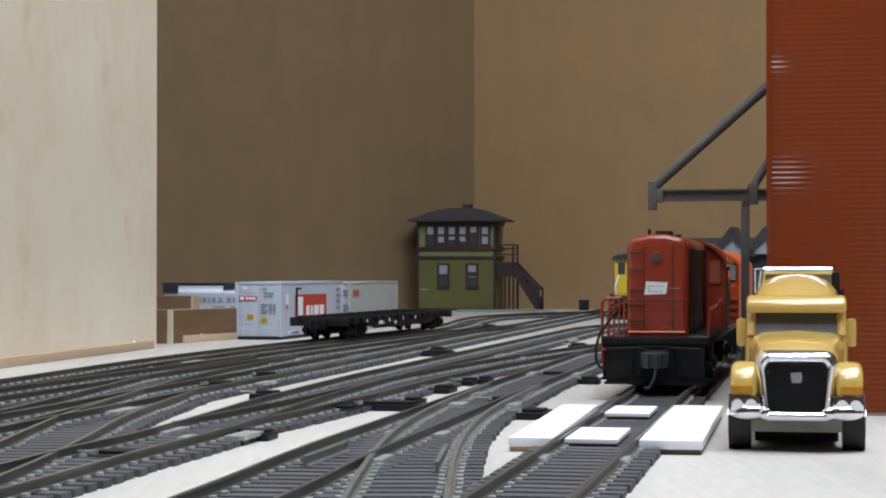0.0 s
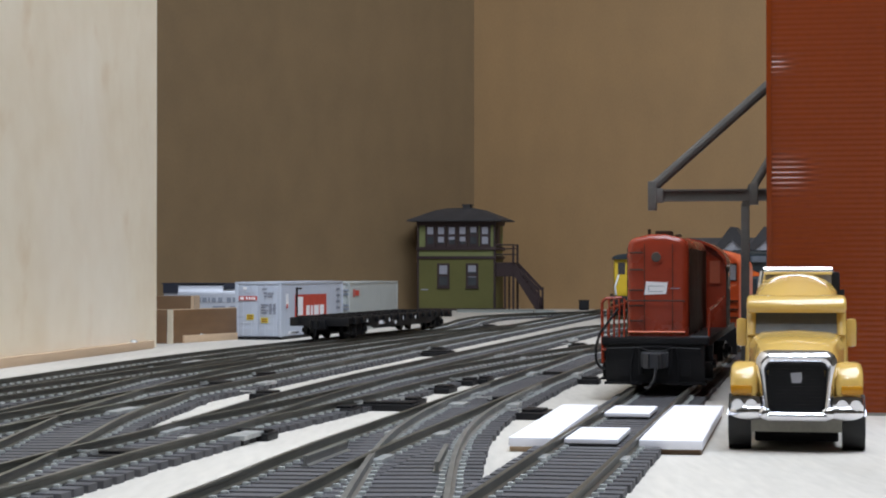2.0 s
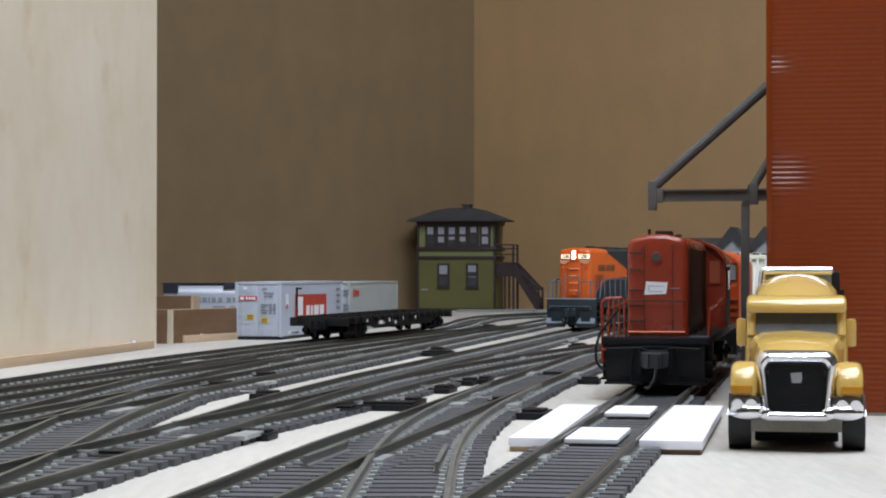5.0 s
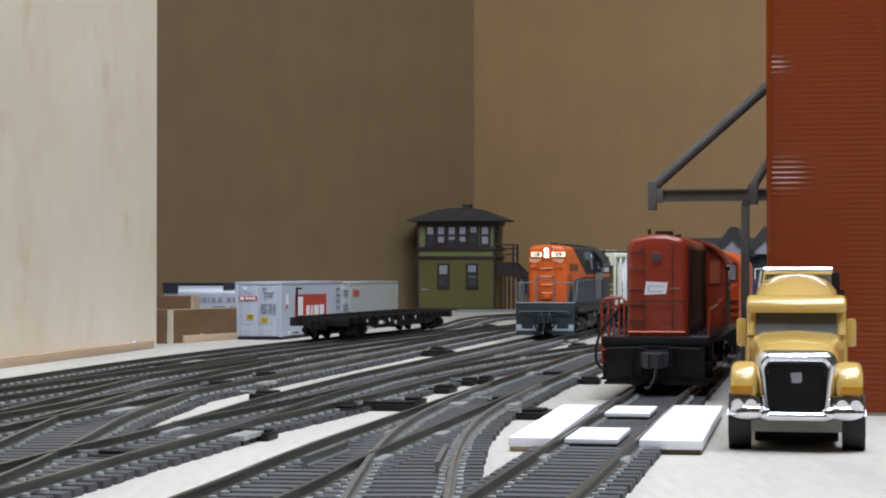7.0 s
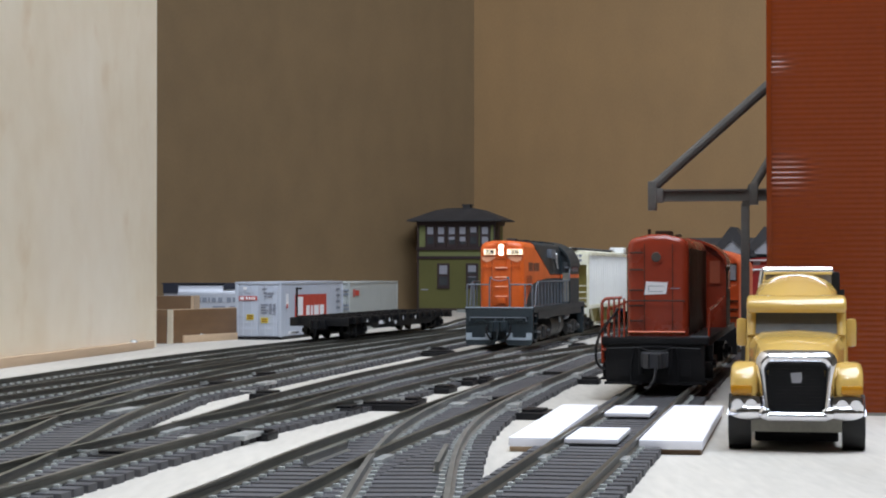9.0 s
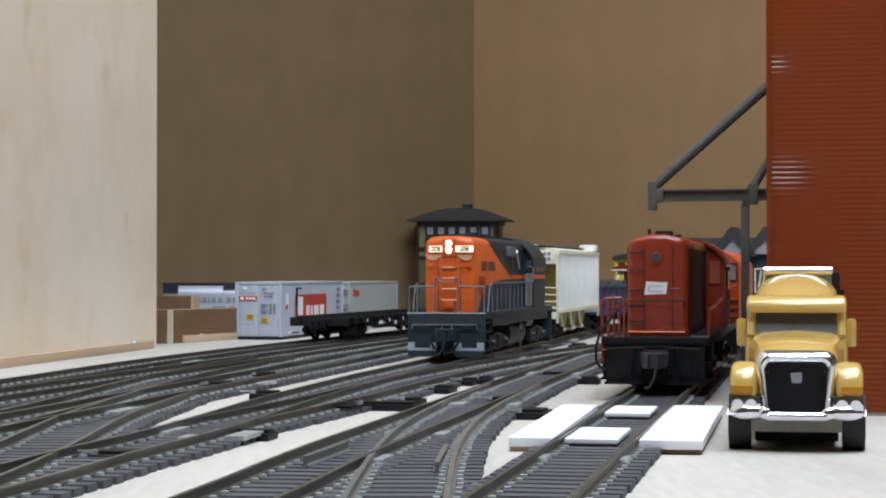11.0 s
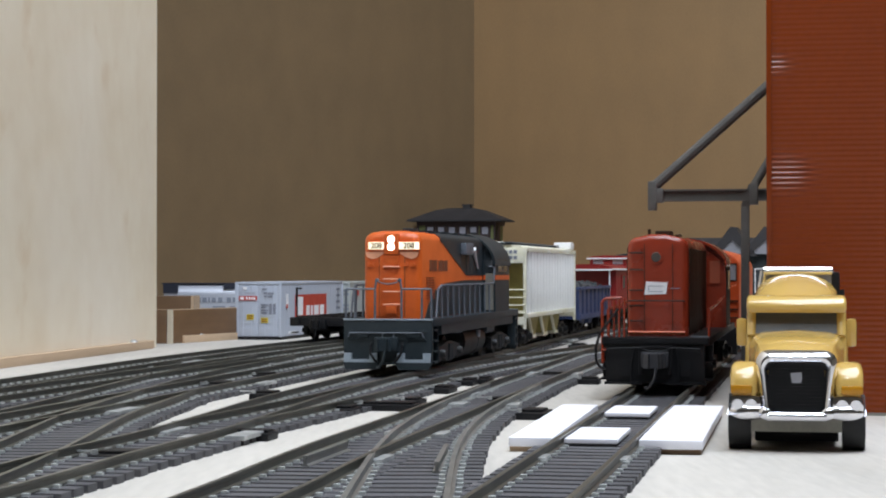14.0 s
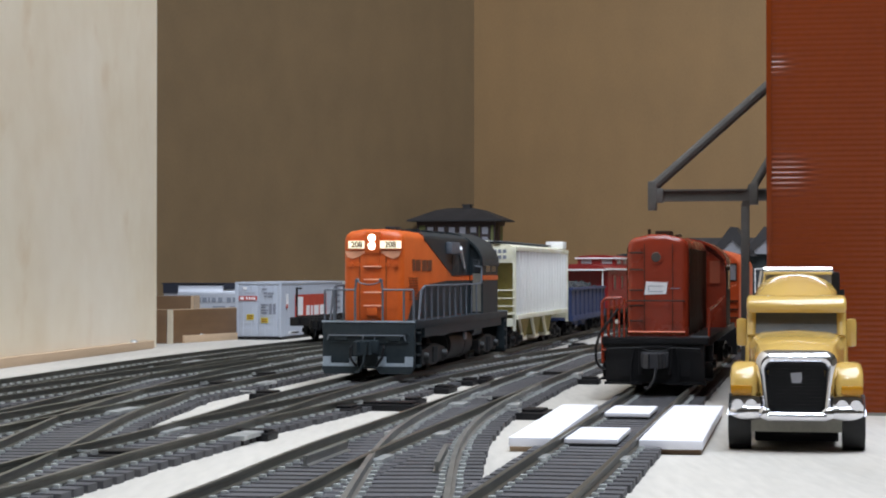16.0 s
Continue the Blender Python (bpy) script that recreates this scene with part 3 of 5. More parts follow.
    P("horn", lambda bm: (cyl(bm, (11.8, 112, 41), (11.8, 106, 46), 0.5, 8, 1.1), cyl(bm, (11.8, 116, 38), (11.8, 112, 41.5), 0.4, 8, 0.5)), STICK, e, "pale horn on the hood side")
    # under the frame
    def tank(bm):
        for q in (-1, 1):
            cyl(bm, (q * 8.6, 72, 8.4), (q * 8.6, 116, 8.4), 6.4, 20)
            cyl(bm, (q * 8.6, 71.4, 8.4), (q * 8.6, 72, 8.4), 5.2, 20)
            cyl(bm, (q * 8.6, 100, 8.4), (q * 8.6, 101.2, 8.4), 6.6, 20)
        box(bm, -9, 9, 74, 114, 4, 16)
    P("fuel_tank", tank, TANKG, e, "dusty grey-brown fuel tank")
    for q in (-1, 1):
        P("air_reservoir", lambda bm: cyl(bm, (q * 13.0, 118, 12.5), (q * 13.0, 136, 12.5), 2.4, 14), GREYM, e, "grey air reservoir")
        P("air_reservoir", lambda bm: cyl(bm, (q * 13.0, 56, 14.2), (q * 13.0, 70, 14.2), 2.0, 14), GREYM, e, "grey air reservoir")
        P("tank_cap", bx(q * 15.0 - 0.5, q * 15.0 + 0.5, 98, 102, 9.5, 12.5, bev=0.2), STEPG, e)
    P("air_pipes", lambda bm: [pipe(bm, [(s * 15.2, 24, 15.5), (s * 15.4, 70, 15.0), (s * 15.4, 120, 15.2), (s * 15.2, 168, 15.5)], 0.7) for s in (-1, 1)], STEPG, e)
    spin = []
    for y in (40.0, 150.0):
        bogie(e, y, 32, 5.8, 15.0, TANKG, spin, TANKG)
    # handrails
    for s in (-1, 1):
        ys = [18 + 11.0 * k for k in range(10)]
        P("handrail", lambda bm: pipe(bm, [(s * 16.2, 9, 19.5), (s * 16.2, 13, 30.0)] + [(s * 16.4, y, 31.5) for y in ys] + [(s * 16.4, 128, 31.8), (s * 16.4, 130, 38.5), (s * 13.6, 130.2, 38.8)], 0.42, 6), GREYM, e, "grey wire handrail")
        for y in ys:
            P("stanchion", lambda bm: pipe(bm, [(s * 16.6, y, 17.5), (s * 16.4, y, 31.5)], 0.4, 6), GREYM, e)
        P("end_handrail", lambda bm: (pipe(bm, [(s * 16.2, 1.2, 10), (s * 16.0, 1.0, 30.2), (s * 5.0, 0.8, 30.2), (s * 4.4, 0.8, 34.0), (s * 3.6, 0.8, 33.4)], 0.42, 6),
                                      pipe(bm, [(s * 5.0, 0.8, 19), (s * 5.0, 0.8, 30.4)], 0.42, 6), pipe(bm, [(s * 12.6, 0.8, 19), (s * 12.6, 0.8, 30.2)], 0.42, 6)), GREYM, e, "grey wire end handrail")
    P("drop_chain", lambda bm: pipe(bm, [(5, 0.8, 33.5), (2.5, 0.7, 32.4), (0, 0.7, 32.0), (-2.5, 0.7, 32.4), (-5, 0.8, 33.5)], 0.25, 5), GREYM, e)
    return e, spin


def make_hopper():
    h = thing("covered_hopper_car", 12, 880, RAILZ, HEAD, "cream ribbed covered hopper car with yellowed weathering", "freight car")
    L = 172.0
    P("side_sheet", lambda bm: prism(bm, [(-15.8, 16.5), (15.8, 16.5), (15.8, 46.5), (14.5, 48.6), (-14.5, 48.6), (-15.8, 46.5)], 14, L - 14), CREAM, h)
    for s in (-1, 1):
        for k in range(17):
            y = 9 + (L - 18) * k / 16
            P("rib", bx(min(s * 15.8, s * 18.2), max(s * 15.8, s * 18.2), y - 0.8, y + 0.8, 16.5, 46.4, bev=0.2), WHITE, h, "white pressed rib")
        P("side_sill", bx(min(s * 16.6, s * 18.2), max(s * 16.6, s * 18.2), 4, L - 4, 14.6, 16.8, bev=0.2), CREAM, h)
        P("top_chord", bx(min(s * 16.6, s * 18.2), max(s * 16.6, s * 18.2), 2, L - 2, 46.0, 48.0, bev=0.2), CREAM, h)
        for pts in ([(14.2, 16.6), (14.2, 46.2), (3.5, 46.2), (9.5, 36)], [(L - 14.2, 16.6), (L - 14.2, 46.2), (L - 3.5, 46.2), (L - 9.5, 36)]):
            P("end_side_sheet", lambda bm: prism(bm, pts, min(s * 14.8, s * 15.7), max(s * 14.8, s * 15.7), "x"), CREAM, h)
    P("roof", lambda bm: prism(bm, [(-16.8, 47.6), (16.8, 47.6), (14, 49.0), (0, 49.6), (-14, 49.0)], 2, L - 2), CREAM, h)
    for y, s in ((0, 1), (L, -1)):
        P("slope_sheet", lambda bm: prism(bm, [(y + 2 * s, 46), (y + 3.2 * s, 46), (y + 30 * s, 14), (y + 14 * s, 18), (y + 13 * s, 22)], -15.8, 15.8, "x"), OLIVE, h, "end slope sheet in olive, recess shade put into the colour")
        P("end_plate", bx(-17.6, 17.6, min(y, y + 1.2 * s), max(y, y + 1.2 * s), 40.5, 47.8, bev=0.2), CREAM, h)
        P("end_sill", bx(-17.6, 17.6, min(y, y + 2.5 * s), max(y, y + 2.5 * s), 11.6, 15.2, bev=0.3), CREAM, h)
        for q in (-1, 1):
            P("corner_post", bx(min(q * 16.4, q * 17.8), max(q * 16.4, q * 17.8), min(y, y + 1.8 * s), max(y, y + 1.8 * s), 9.5, 46.5, bev=0.2), CREAM, h)
            P("inner_post", bx(min(q * 8.2, q * 9.2), max(q * 8.2, q * 9.2), min(y, y + 1.0 * s), max(y, y + 1.0 * s), 14, 29), CREAM, h)
            for z in (17.2, 20.8, 24.4, 28.0):
                P("ladder_rung", lambda bm: cyl(bm, (q * 8.6, y - 0.5 * s, z), (q * 17.4, y - 0.5 * s, z), 0.32, 6), CREAM, h)
        P("lettering", lambda bm: [box(bm, a, a + 1.6, y - 0.15 * s if s > 0 else y, y if s > 0 else y + 0.15, z, z + 1.6) for z in (42.3, 45.0) for a in (7.5, 9.7, 11.9)], MUTED, h, "small unreadable grey lettering")
        coupler(h, y + 1 * s, -s, 9.5)
    for k in range(3):
        y0 = 34 + 37 * k
        by = P("hopper_bay", lambda bm: prism(bm, [(y0 - 4, 16), (y0 + 34, 16), (y0 + 21, 5), (y0 + 9, 5)], -13.5, 13.5, "x"), OLIVE, h, "olive discharge bay")
        for s in (-1, 1):
            P("bay_flange", lambda bm: (prism(bm, [(y0 - 6, 16.4), (y0 - 2, 16.4), (y0 + 11, 4.8), (y0 + 8, 4.8)], min(s * 13.4, s * 14.4), max(s * 13.4, s * 14.4), "x"),), CREAM, by, "cream flange")
            P("gate", bx(min(s * 9, s * 14), max(s * 9, s * 14), y0 + 8, y0 + 22, 3.8, 5.4, bev=0.2), CREAM, by)
    P("centre_sill", bx(-4, 4, 3, L - 3, 9.5, 14.5), OLIVE, h)
    def walkway(bm):
        for s in (-1, 1):
            box(bm, s * 8 - 3, s * 8 + 3, 0, L, 50.2, 50.6)
        for k in range(15):
            y = 4 + (L - 8) * k / 14
            for s in (-1, 1):
                box(bm, s * 8 - 3, s * 8 + 3, y - 0.5, y + 0.5, 49.0, 50.2)
    P("running_board", walkway, GREYM, h, "grey roof walkway")
    for k in range(4):
        P("roof_hatch", lambda bm: box(bm, -4, 4, 18 + 38 * k, 36 + 38 * k, 49.2, 51.0, bev=0.6), CREAM, h)
    P("brake_housing", bx(8, 17.5, L - 17, L - 5, 48.6, 52.5, bev=0.5), WHITE, h, "white box on the roof end")
    spin = []
    for y in (24, L - 24):
        bogie(h, y, 20, 5.2, 13.6, BLACKP, spin, BLACKP)
    return h, spin


def make_coal_car():
    c = thing("blue_hopper_car", 50, 1060, RAILZ, HEAD, "dark blue open hopper car loaded with coal", "freight car")
    L = 150.0
    P("side_sheet", lambda bm: [box(bm, min(s * 16, s * 16.8), max(s * 16, s * 16.8), 0, L, 11.5, 27.0) for s in (-1, 1)], BLUE, c)
    for s in (-1, 1):
        for k in range(9):
            y = 1 + (L - 2) * k / 8
            P("rib", bx(min(s * 16.8, s * 17.5), max(s * 16.8, s * 17.5), y - 1, y + 1, 11.5, 26.4, bev=0.2), BLUE, c)
        P("top_rail", bx(min(s * 15.8, s * 18.2), max(s * 15.8, s * 18.2), -0.5, L + 0.5, 26.0, 27.6, bev=0.3), BLUE, c)
        P("side_sill", bx(min(s * 15.8, s * 18.0), max(s * 15.8, s * 18.0), 0, L, 9.0, 12.2, bev=0.2), BLUE, c)
    for y in (0.2, L - 0.8):
        P("end_sheet", bx(-16, 16, y, y + 0.8, 11.5, 27.1), BLUE, c)
        P("end_sill", bx(-17, 17, y - 0.6, y + 1.2, 9.5, 12.0), BLUE, c)
        for z in (15, 19.5, 24):
            P("ladder_rung", lambda bm: cyl(bm, (8, y + (1.4 if y > 10 else -1.0), z), (16, y + (1.4 if y > 10 else -1.0), z), 0.4, 6), BLUE, c)
    P("floor", bx(-16, 16, 1, L - 1, 10, 12), BLUE, c)
    def load(bm):
        rng = random.Random(4)
        n, m = 12, 40
        g = [[bm.verts.new((-15.8 + 31.6 * i / n, 1.2 + (L - 2.4) * j / m,
                            25.0 + 5.0 * math.sin(math.pi * i / n) ** 0.6 * (0.75 + 0.25 * abs(math.sin(math.pi * 2.5 * j / m))) * min(1, 4 * min(j, m - j) / m) + rng.uniform(-0.7, 0.9)))
              for i in range(n + 1)] for j in range(m + 1)]
        for j in range(m):
            for i in range(n):
                bm.faces.new((g[j][i], g[j][i + 1], g[j + 1][i + 1], g[j + 1][i]))
        for k in range(240):
            p = Vector((rng.uniform(-14, 14), rng.uniform(5, L - 5), 0))
            p.z = 25.3 + 4.6 * math.sin(math.pi * (p.x + 15.8) / 31.6) ** 0.6
            bmesh.ops.create_icosphere(bm, subdivisions=1, radius=rng.uniform(0.7, 1.5), matrix=Matrix.Translation(p) @ Euler((rng.random() * 3, rng.random() * 3, 0)).to_matrix().to_4x4() @ Matrix.Diagonal((1, 0.8, 0.7, 1)))
    P("coal", load, COAL, c, "heaped dark coal load", smooth=False)
    for k in range(2):
        P("hopper_bay", lambda bm: prism(bm, [(42 + 34 * k, 12), (72 + 34 * k, 12), (62 + 34 * k, 5), (52 + 34 * k, 5)], -12, 12, "x"), BLUE, c)
    coupler(c, 0, -1)
    coupler(c, L, 1)
    spin = []
    for y in (18, L - 18):
        bogie(c, y, 19, 5.2, 13.6, BLACKP, spin, BLACKP)
    return c, spin


def make_caboose():
    c = thing("red_caboose", 80, 1190, RAILZ, HEAD, "red caboose with white trim and a roof cupola", "caboose")
    L = 112.0
    P("body", bx(-16, 16, 12, L - 12, 12, 38.2), CABRED, c)
    for s in (-1, 1):
        for k in range(18):
            P("board_batten", bx(min(s * 16, s * 16.15), max(s * 16, s * 16.15), 12 + 4.9 * k, 16.6 + 4.9 * k, 12.3, 38), CABRED, c)
        for y in (24, 44, 70, 88):
            w = P("window", bx(min(s * 16, s * 16.5), max(s * 16, s * 16.5), y, y + 7, 25, 34), GLASS, c)
            P("frame", lambda bm: [box(bm, min(s * 16.2, s * 16.7), max(s * 16.2, s * 16.8), *q) for q in ((y - 0.8, y, 24.4, 34.6), (y + 7, y + 7.8, 24.4, 34.6), (y, y + 7, 24.4, 25.2), (y, y + 7, 33.8, 34.6))], CABRED, w)
    P("roof", lambda bm: prism(bm, arch(17.6, 37.6, 41.2, 2.8, 12), -1.5, L + 1.5), CABRED, c)
    for y in (-2.2, L + 1.6):
        P("fascia", lambda bm: prism(bm, [(-17.8, 37.2), (17.8, 37.2), (17.8, 38.5)] + [(17.8 * math.cos(a), 38.4 + 2.9 * math.sin(a)) for a in np.linspace(0.1, math.pi - 0.1, 10)] + [(-17.8, 38.5)], y, y + 0.6), CABRED, c)
        P("roof_edge", bx(-17.9, 17.9, y - 0.3, y + 0.7, 37.0, 38.1, bev=0.1), WHITE, c, "white roof edge")
    for s in (-1, 1):
        P("eave", bx(min(s * 17.5, s * 18.0), max(s * 17.5, s * 18.0), -2, L + 2, 37.4, 38.6), WHITE, c, "white eave strip")
    cu = P("cupola", bx(-13, 13, 44, 76, 40, 45.6), CABRED, c)
    P("cupola_roof", lambda bm: prism(bm, arch(14.2, 45.0, 47.4, 2.0, 12), 42.5, 77.5), CABRED, c)
    P("cupola_eave", lambda bm: (box(bm, -14.4, 14.4, 41.9, 42.5, 44.8, 45.8), [box(bm, min(s * 14.2, s * 14.6), max(s * 14.2, s * 14.6), 42, 78, 44.8, 45.8) for s in (-1, 1)]), WHITE, c, "white eave strip")
    for s in (-1, 1):
        for y in (48, 64):
            P("cupola_window", bx(min(s * 13, s * 13.4), max(s * 13, s * 13.4), y, y + 8, 41.5, 44.6), PALEG, cu)
        P("cupola_front_window", bx(s * 7 - 3.5, s * 7 + 3.5, 43.6, 44.1, 41.5, 44.6), PALEG, cu)
    P("platform", lambda bm: (box(bm, -16, 16, -1, 12.5, 10.5, 12.5), box(bm, -16, 16, L - 12.5, L + 1, 10.5, 12.5), box(bm, -15, 15, 12, L - 12, 9, 12.4)), BLACKP, c)
    for y in (0, L):
        for x in (-15.5, -5, 5, 15.5):
            P("railing_post", lambda bm: cyl(bm, (x, y, 12), (x, y, 37.5 if abs(x) > 10 else 25), 0.5, 6), WHITE, c, "white railing post")
        P("railing", lambda bm: [cyl(bm, (-15.5, y, z), (15.5, y, z), 0.45, 6) for z in (18.5, 25)], WHITE, c, "white end railing")
        P("end_door", bx(-4, 4, 11.7 if y == 0 else L - 12, 12 if y == 0 else L - 11.7, 12.5, 33), CABRED, c)
    coupler(c, 0, -1)
    coupler(c, L, 1)
    spin = []
    for y in (22, L - 22):
        bogie(c, y, 18, 5.2, 13.6, BLACKP, spin, BLACKP)
    return c, spin


engine, engine_wheels = make_engine()
hopper, hopper_wheels = make_hopper()
coal_car, coal_wheels = make_coal_car()
caboose, caboose_wheels = make_caboose()


# ---- standing engines ----
# clear cab window: the orange engine seen through it is painted as its colour
ORANGEVIEW = mat("glass_with_orange_view", (0.40, 0.10, 0.05), 0.3, 0, 0.2, 60)
SMOKED = mat("dull_smoked_lens", (0.07, 0.055, 0.045), 0.5, 0, 0.3, 200)


def make_red_engine():
    e = thing("red_locomotive", 66.3, 600, RAILZ, -11.03, "glossy red model switcher engine with black pilot", "locomotive")
    P("frame", lambda bm: (box(bm, -16.8, 16.8, 0.5, 186, 13.6, 16.1, bev=0.3),), BLACKP, e)
    P("pilot", lambda bm: (box(bm, -15.4, 15.4, 0, 2.2, 1.6, 15.0, bev=0.3), box(bm, -15.8, -4, -1.5, 1, 1.4, 2.2), box(bm, 4, 15.8, -1.5, 1, 1.4, 2.2),
                           box(bm, -11, -7.5, -0.6, 0.2, 4, 9), box(bm, 7.5, 11, -0.6, 0.2, 4, 9), box(bm, -16.2, 16.2, -0.8, 1.0, 14.0, 16.0, bev=0.2)), BLACKP, e, "black pilot plate with footboards")
    for q in (-1, 1):
        P("side_step", lambda bm: (box(bm, q * 16.0 - 1.4, q * 16.0 + 1.4, 2.0, 9.0, 7.6, 8.3), box(bm, q * 16.0 - 1.4, q * 16.0 + 1.4, 2.0, 9.0, 2.6, 3.3), box(bm, q * 16.0 - 1.4, q * 16.0 + 1.4, 8.6, 9.2, 2.6, 13.6)), BLACKP, e, "black corner steps")
        P("pilot_brace", lambda bm: pipe(bm, [(q * 6.0, -0.9, 13.6), (q * 7.4, -1.2, 8.0), (q * 7.4, -1.2, 2.4)], 0.35, 6), BLACKP, e)
    P("cut_lever", lambda bm: pipe(bm, [(-15.0, -1.3, 10.8), (-14.4, -1.3, 12.6), (-4.4, -1.3, 12.9), (-2.0, -2.2, 11.9), (3.0, -2.2, 11.9), (5.0, -1.3, 12.9), (13.8, -1.3, 12.6), (14.4, -1.3, 11.0)], 0.25, 6), BLACKP, e, "black wire uncoupling lever")
    coupler(e, 0, -1, 9.0, DKG)
    P("coupler_pocket", bx(-3.4, 3.4, -5.0, 0.2, 6.6, 11.2, bev=0.6), DKG, e, "dark grey coupler box")
    P("pocket_frame", lambda bm: [box(bm, *q, bev=0.2) for q in ((-5.2, -4.0, -1.0, 0.2, 4.5, 12.8), (4.0, 5.2, -1.0, 0.2, 4.5, 12.8), (-5.2, 5.2, -1.0, 0.2, 12.6, 13.6))], BLACKP, e)
    for q in (-1, 1):
        P("deck_plate", bx(q * 13.4 - 2.8, q * 13.4 + 2.8, 2.0, 8.0, 16.05, 16.4), GREYM, e, "grey worn deck plate")
    def hood(bm):
        prof = [(-9.7, 16.1), (9.7, 16.1), (9.7, 44.2)] + [(9.7 - 3.4 * (1 - math.cos(a)), 44.2 + 3.4 * math.sin(a)) for a in np.linspace(0.3, 1.5, 5)]
        prof += [(2.5, 48.5), (-2.5, 48.5)] + [(-x, z) for x, z in prof[:1:-1]]
        prism(bm, prof, 9.0, 111.0)
        es = [x for x in bm.edges if all(abs(v.co.y - 9.0) < 1e-4 for v in x.verts) and max(v.co.z for v in x.verts) > 17]
        bmesh.ops.bevel(bm, geom=es, offset=2.1, segments=5, affect="EDGES", profile=0.5)
    hd = P("hood", hood, RUST, e, "glossy red rounded hood")
    # door plates coloured dark to give the hood sides their shade
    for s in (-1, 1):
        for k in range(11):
            P("side_door", bx(min(s * 9.7, s * 9.95), max(s * 9.7, s * 9.95), 11.4 + 8.4 * k, 19.5 + 8.4 * k, 16.6, 44.0, bev=0.1), SIDEDK, hd, "side door darkened to stand for shade")
    def port(bm):
        cyl(bm, (-0.4, 9.1, 41.2), (-0.4, 8.5, 41.2), 2.3, 24)
        cyl(bm, (-0.4, 8.6, 41.2), (-0.4, 8.3, 41.2), 2.0, 24)
    hl = P("headlamp_rim", port, RUST, hd)
    P("lens", lambda bm: cyl(bm, (-0.4, 8.35, 41.2), (-0.4, 8.1, 41.2), 1.6, 20, 1.4), SMOKED, hl, "unlit round headlamp glass")
    P("sticker", lambda bm: prism(bm, [(-4.2, 29.3), (2.7, 29.5), (3.2, 33.2), (-3.6, 33.5)], 8.86, 9.0), STICK, hd, "white paper sticker")
    P("sticker_print", lambda bm: (box(bm, -2.6, 2.0, 8.8, 8.88, 31.9, 32.1), box(bm, -2.9, -2.7, 8.8, 8.88, 30.3, 32.1), box(bm, 3.3, 7.0, 8.86, 8.98, 31.2, 31.45), box(bm, -2.6, 1.6, 8.8, 8.88, 30.2, 30.4)), MUTED, hd)
    for z in (42.6, 37.2, 30.7, 25.8, 21.0):
        P("grab_iron", lambda bm: pipe(bm, [(-8.6, 9.4, z), (-8.6, 8.3, z), (-4.8, 8.1, z), (-4.8, 9.0, z)], 0.3, 6), SIDEDK, hd)
        P("hinge", lambda bm: [cyl(bm, (x, 9.1, z + 0.4), (x, 8.5, z + 0.4), 0.55, 8) for x in (3.6,)], RUST, hd)
    P("door_seam", bx(-4.25, -4.0, 8.9, 9.05, 17.5, 45.5), SIDEDK, hd)
    P("door_seam", bx(4.6, 4.85, 8.9, 9.05, 17.5, 45.5), SIDEDK, hd)
    P("nose_handrail", lambda bm: pipe(bm, [(-9.0, 9.2, 27.2), (-9.0, 7.6, 27.4), (8.4, 7.6, 27.4), (8.4, 9.2, 27.2)], 0.26, 6), SIDEDK, hd)
    for z in (19.5, 24.0, 35.0, 39.5, 44.0):
        for x in (-4.9, 5.4):
            P("bolt", lambda bm: cyl(bm, (x, 9.0, z), (x, 8.65, z), 0.42, 8), RUST, hd)
    P("number_plate_frame", lambda bm: [box(bm, *q) for q in ((-3.0, 3.4, 8.82, 9.0, 36.6, 36.85), (-3.0, 3.4, 8.82, 9.0, 34.6, 34.8))], RUST, hd)
    P("nose_bar", lambda bm: pipe(bm, [(-9.2, 8.8, 17.4), (8.6, 8.8, 17.4)], 0.5, 6), ORANGE, hd)
    P("roof_stack", lambda bm: (box(bm, -2.5, 2.5, 30, 44, 48.4, 50.0, bev=0.4), cyl(bm, (-3, 14, 48.4), (-3, 14, 50.2), 0.5, 8), cyl(bm, (3, 52, 48.4), (3, 66, 48.9), 0.8, 8)), SIDEDK, hd)
    cb = P("cab", lambda bm: prism(bm, arch(16.8, 16.1, 48.4, 9.5, 14), 110, 140), RUST, e)
    P("cab_roof", lambda bm: prism(bm, arch(17.3, 38.2, 49.0, 9.9, 14)[2:] + [(x * 0.955, z - 0.7) for x, z in arch(17.3, 38.2, 49.0, 9.9, 14)[2:]][::-1], 108.0, 142.0), RUST, e)
    for s in (-1, 1):
        P("cab_window", bx(min(s * 10.9, s * 14.6), max(s * 10.9, s * 14.6), 109.7, 110.1, 32.4, 40.6), ORANGEVIEW, cb, "cab window with the orange engine behind painted in")
        P("window_frame", lambda bm: [box(bm, min(s * a, s * b2), max(s * a, s * b2), 109.5, 110.05, c, d) for a, b2, c, d in ((10.5, 10.9, 32, 41), (14.6, 15.0, 32, 41), (10.9, 14.6, 32, 32.4), (10.9, 14.6, 40.6, 41))], RUST, cb)
        # dark plate added over the red cab side as its shade
        P("side_panel", bx(min(s * 16.8, s * 17.0), max(s * 16.8, s * 17.0), 110.4, 139.6, 16.6, 38.4), SIDEDK, cb, "cab side plate darkened to stand for shade")
        P("side_window", bx(min(s * 17.0, s * 17.2), max(s * 17.0, s * 17.2), 117, 133, 30, 37), GLASS, cb)
        P("walkway_rail", lambda bm: pipe(bm, [(s * 16, 12, 16), (s * 16, 12, 24.5), (s * 16, 60, 25.5), (s * 16, 108, 27.5)], 0.45, 6), RUST, e)
    s = -1
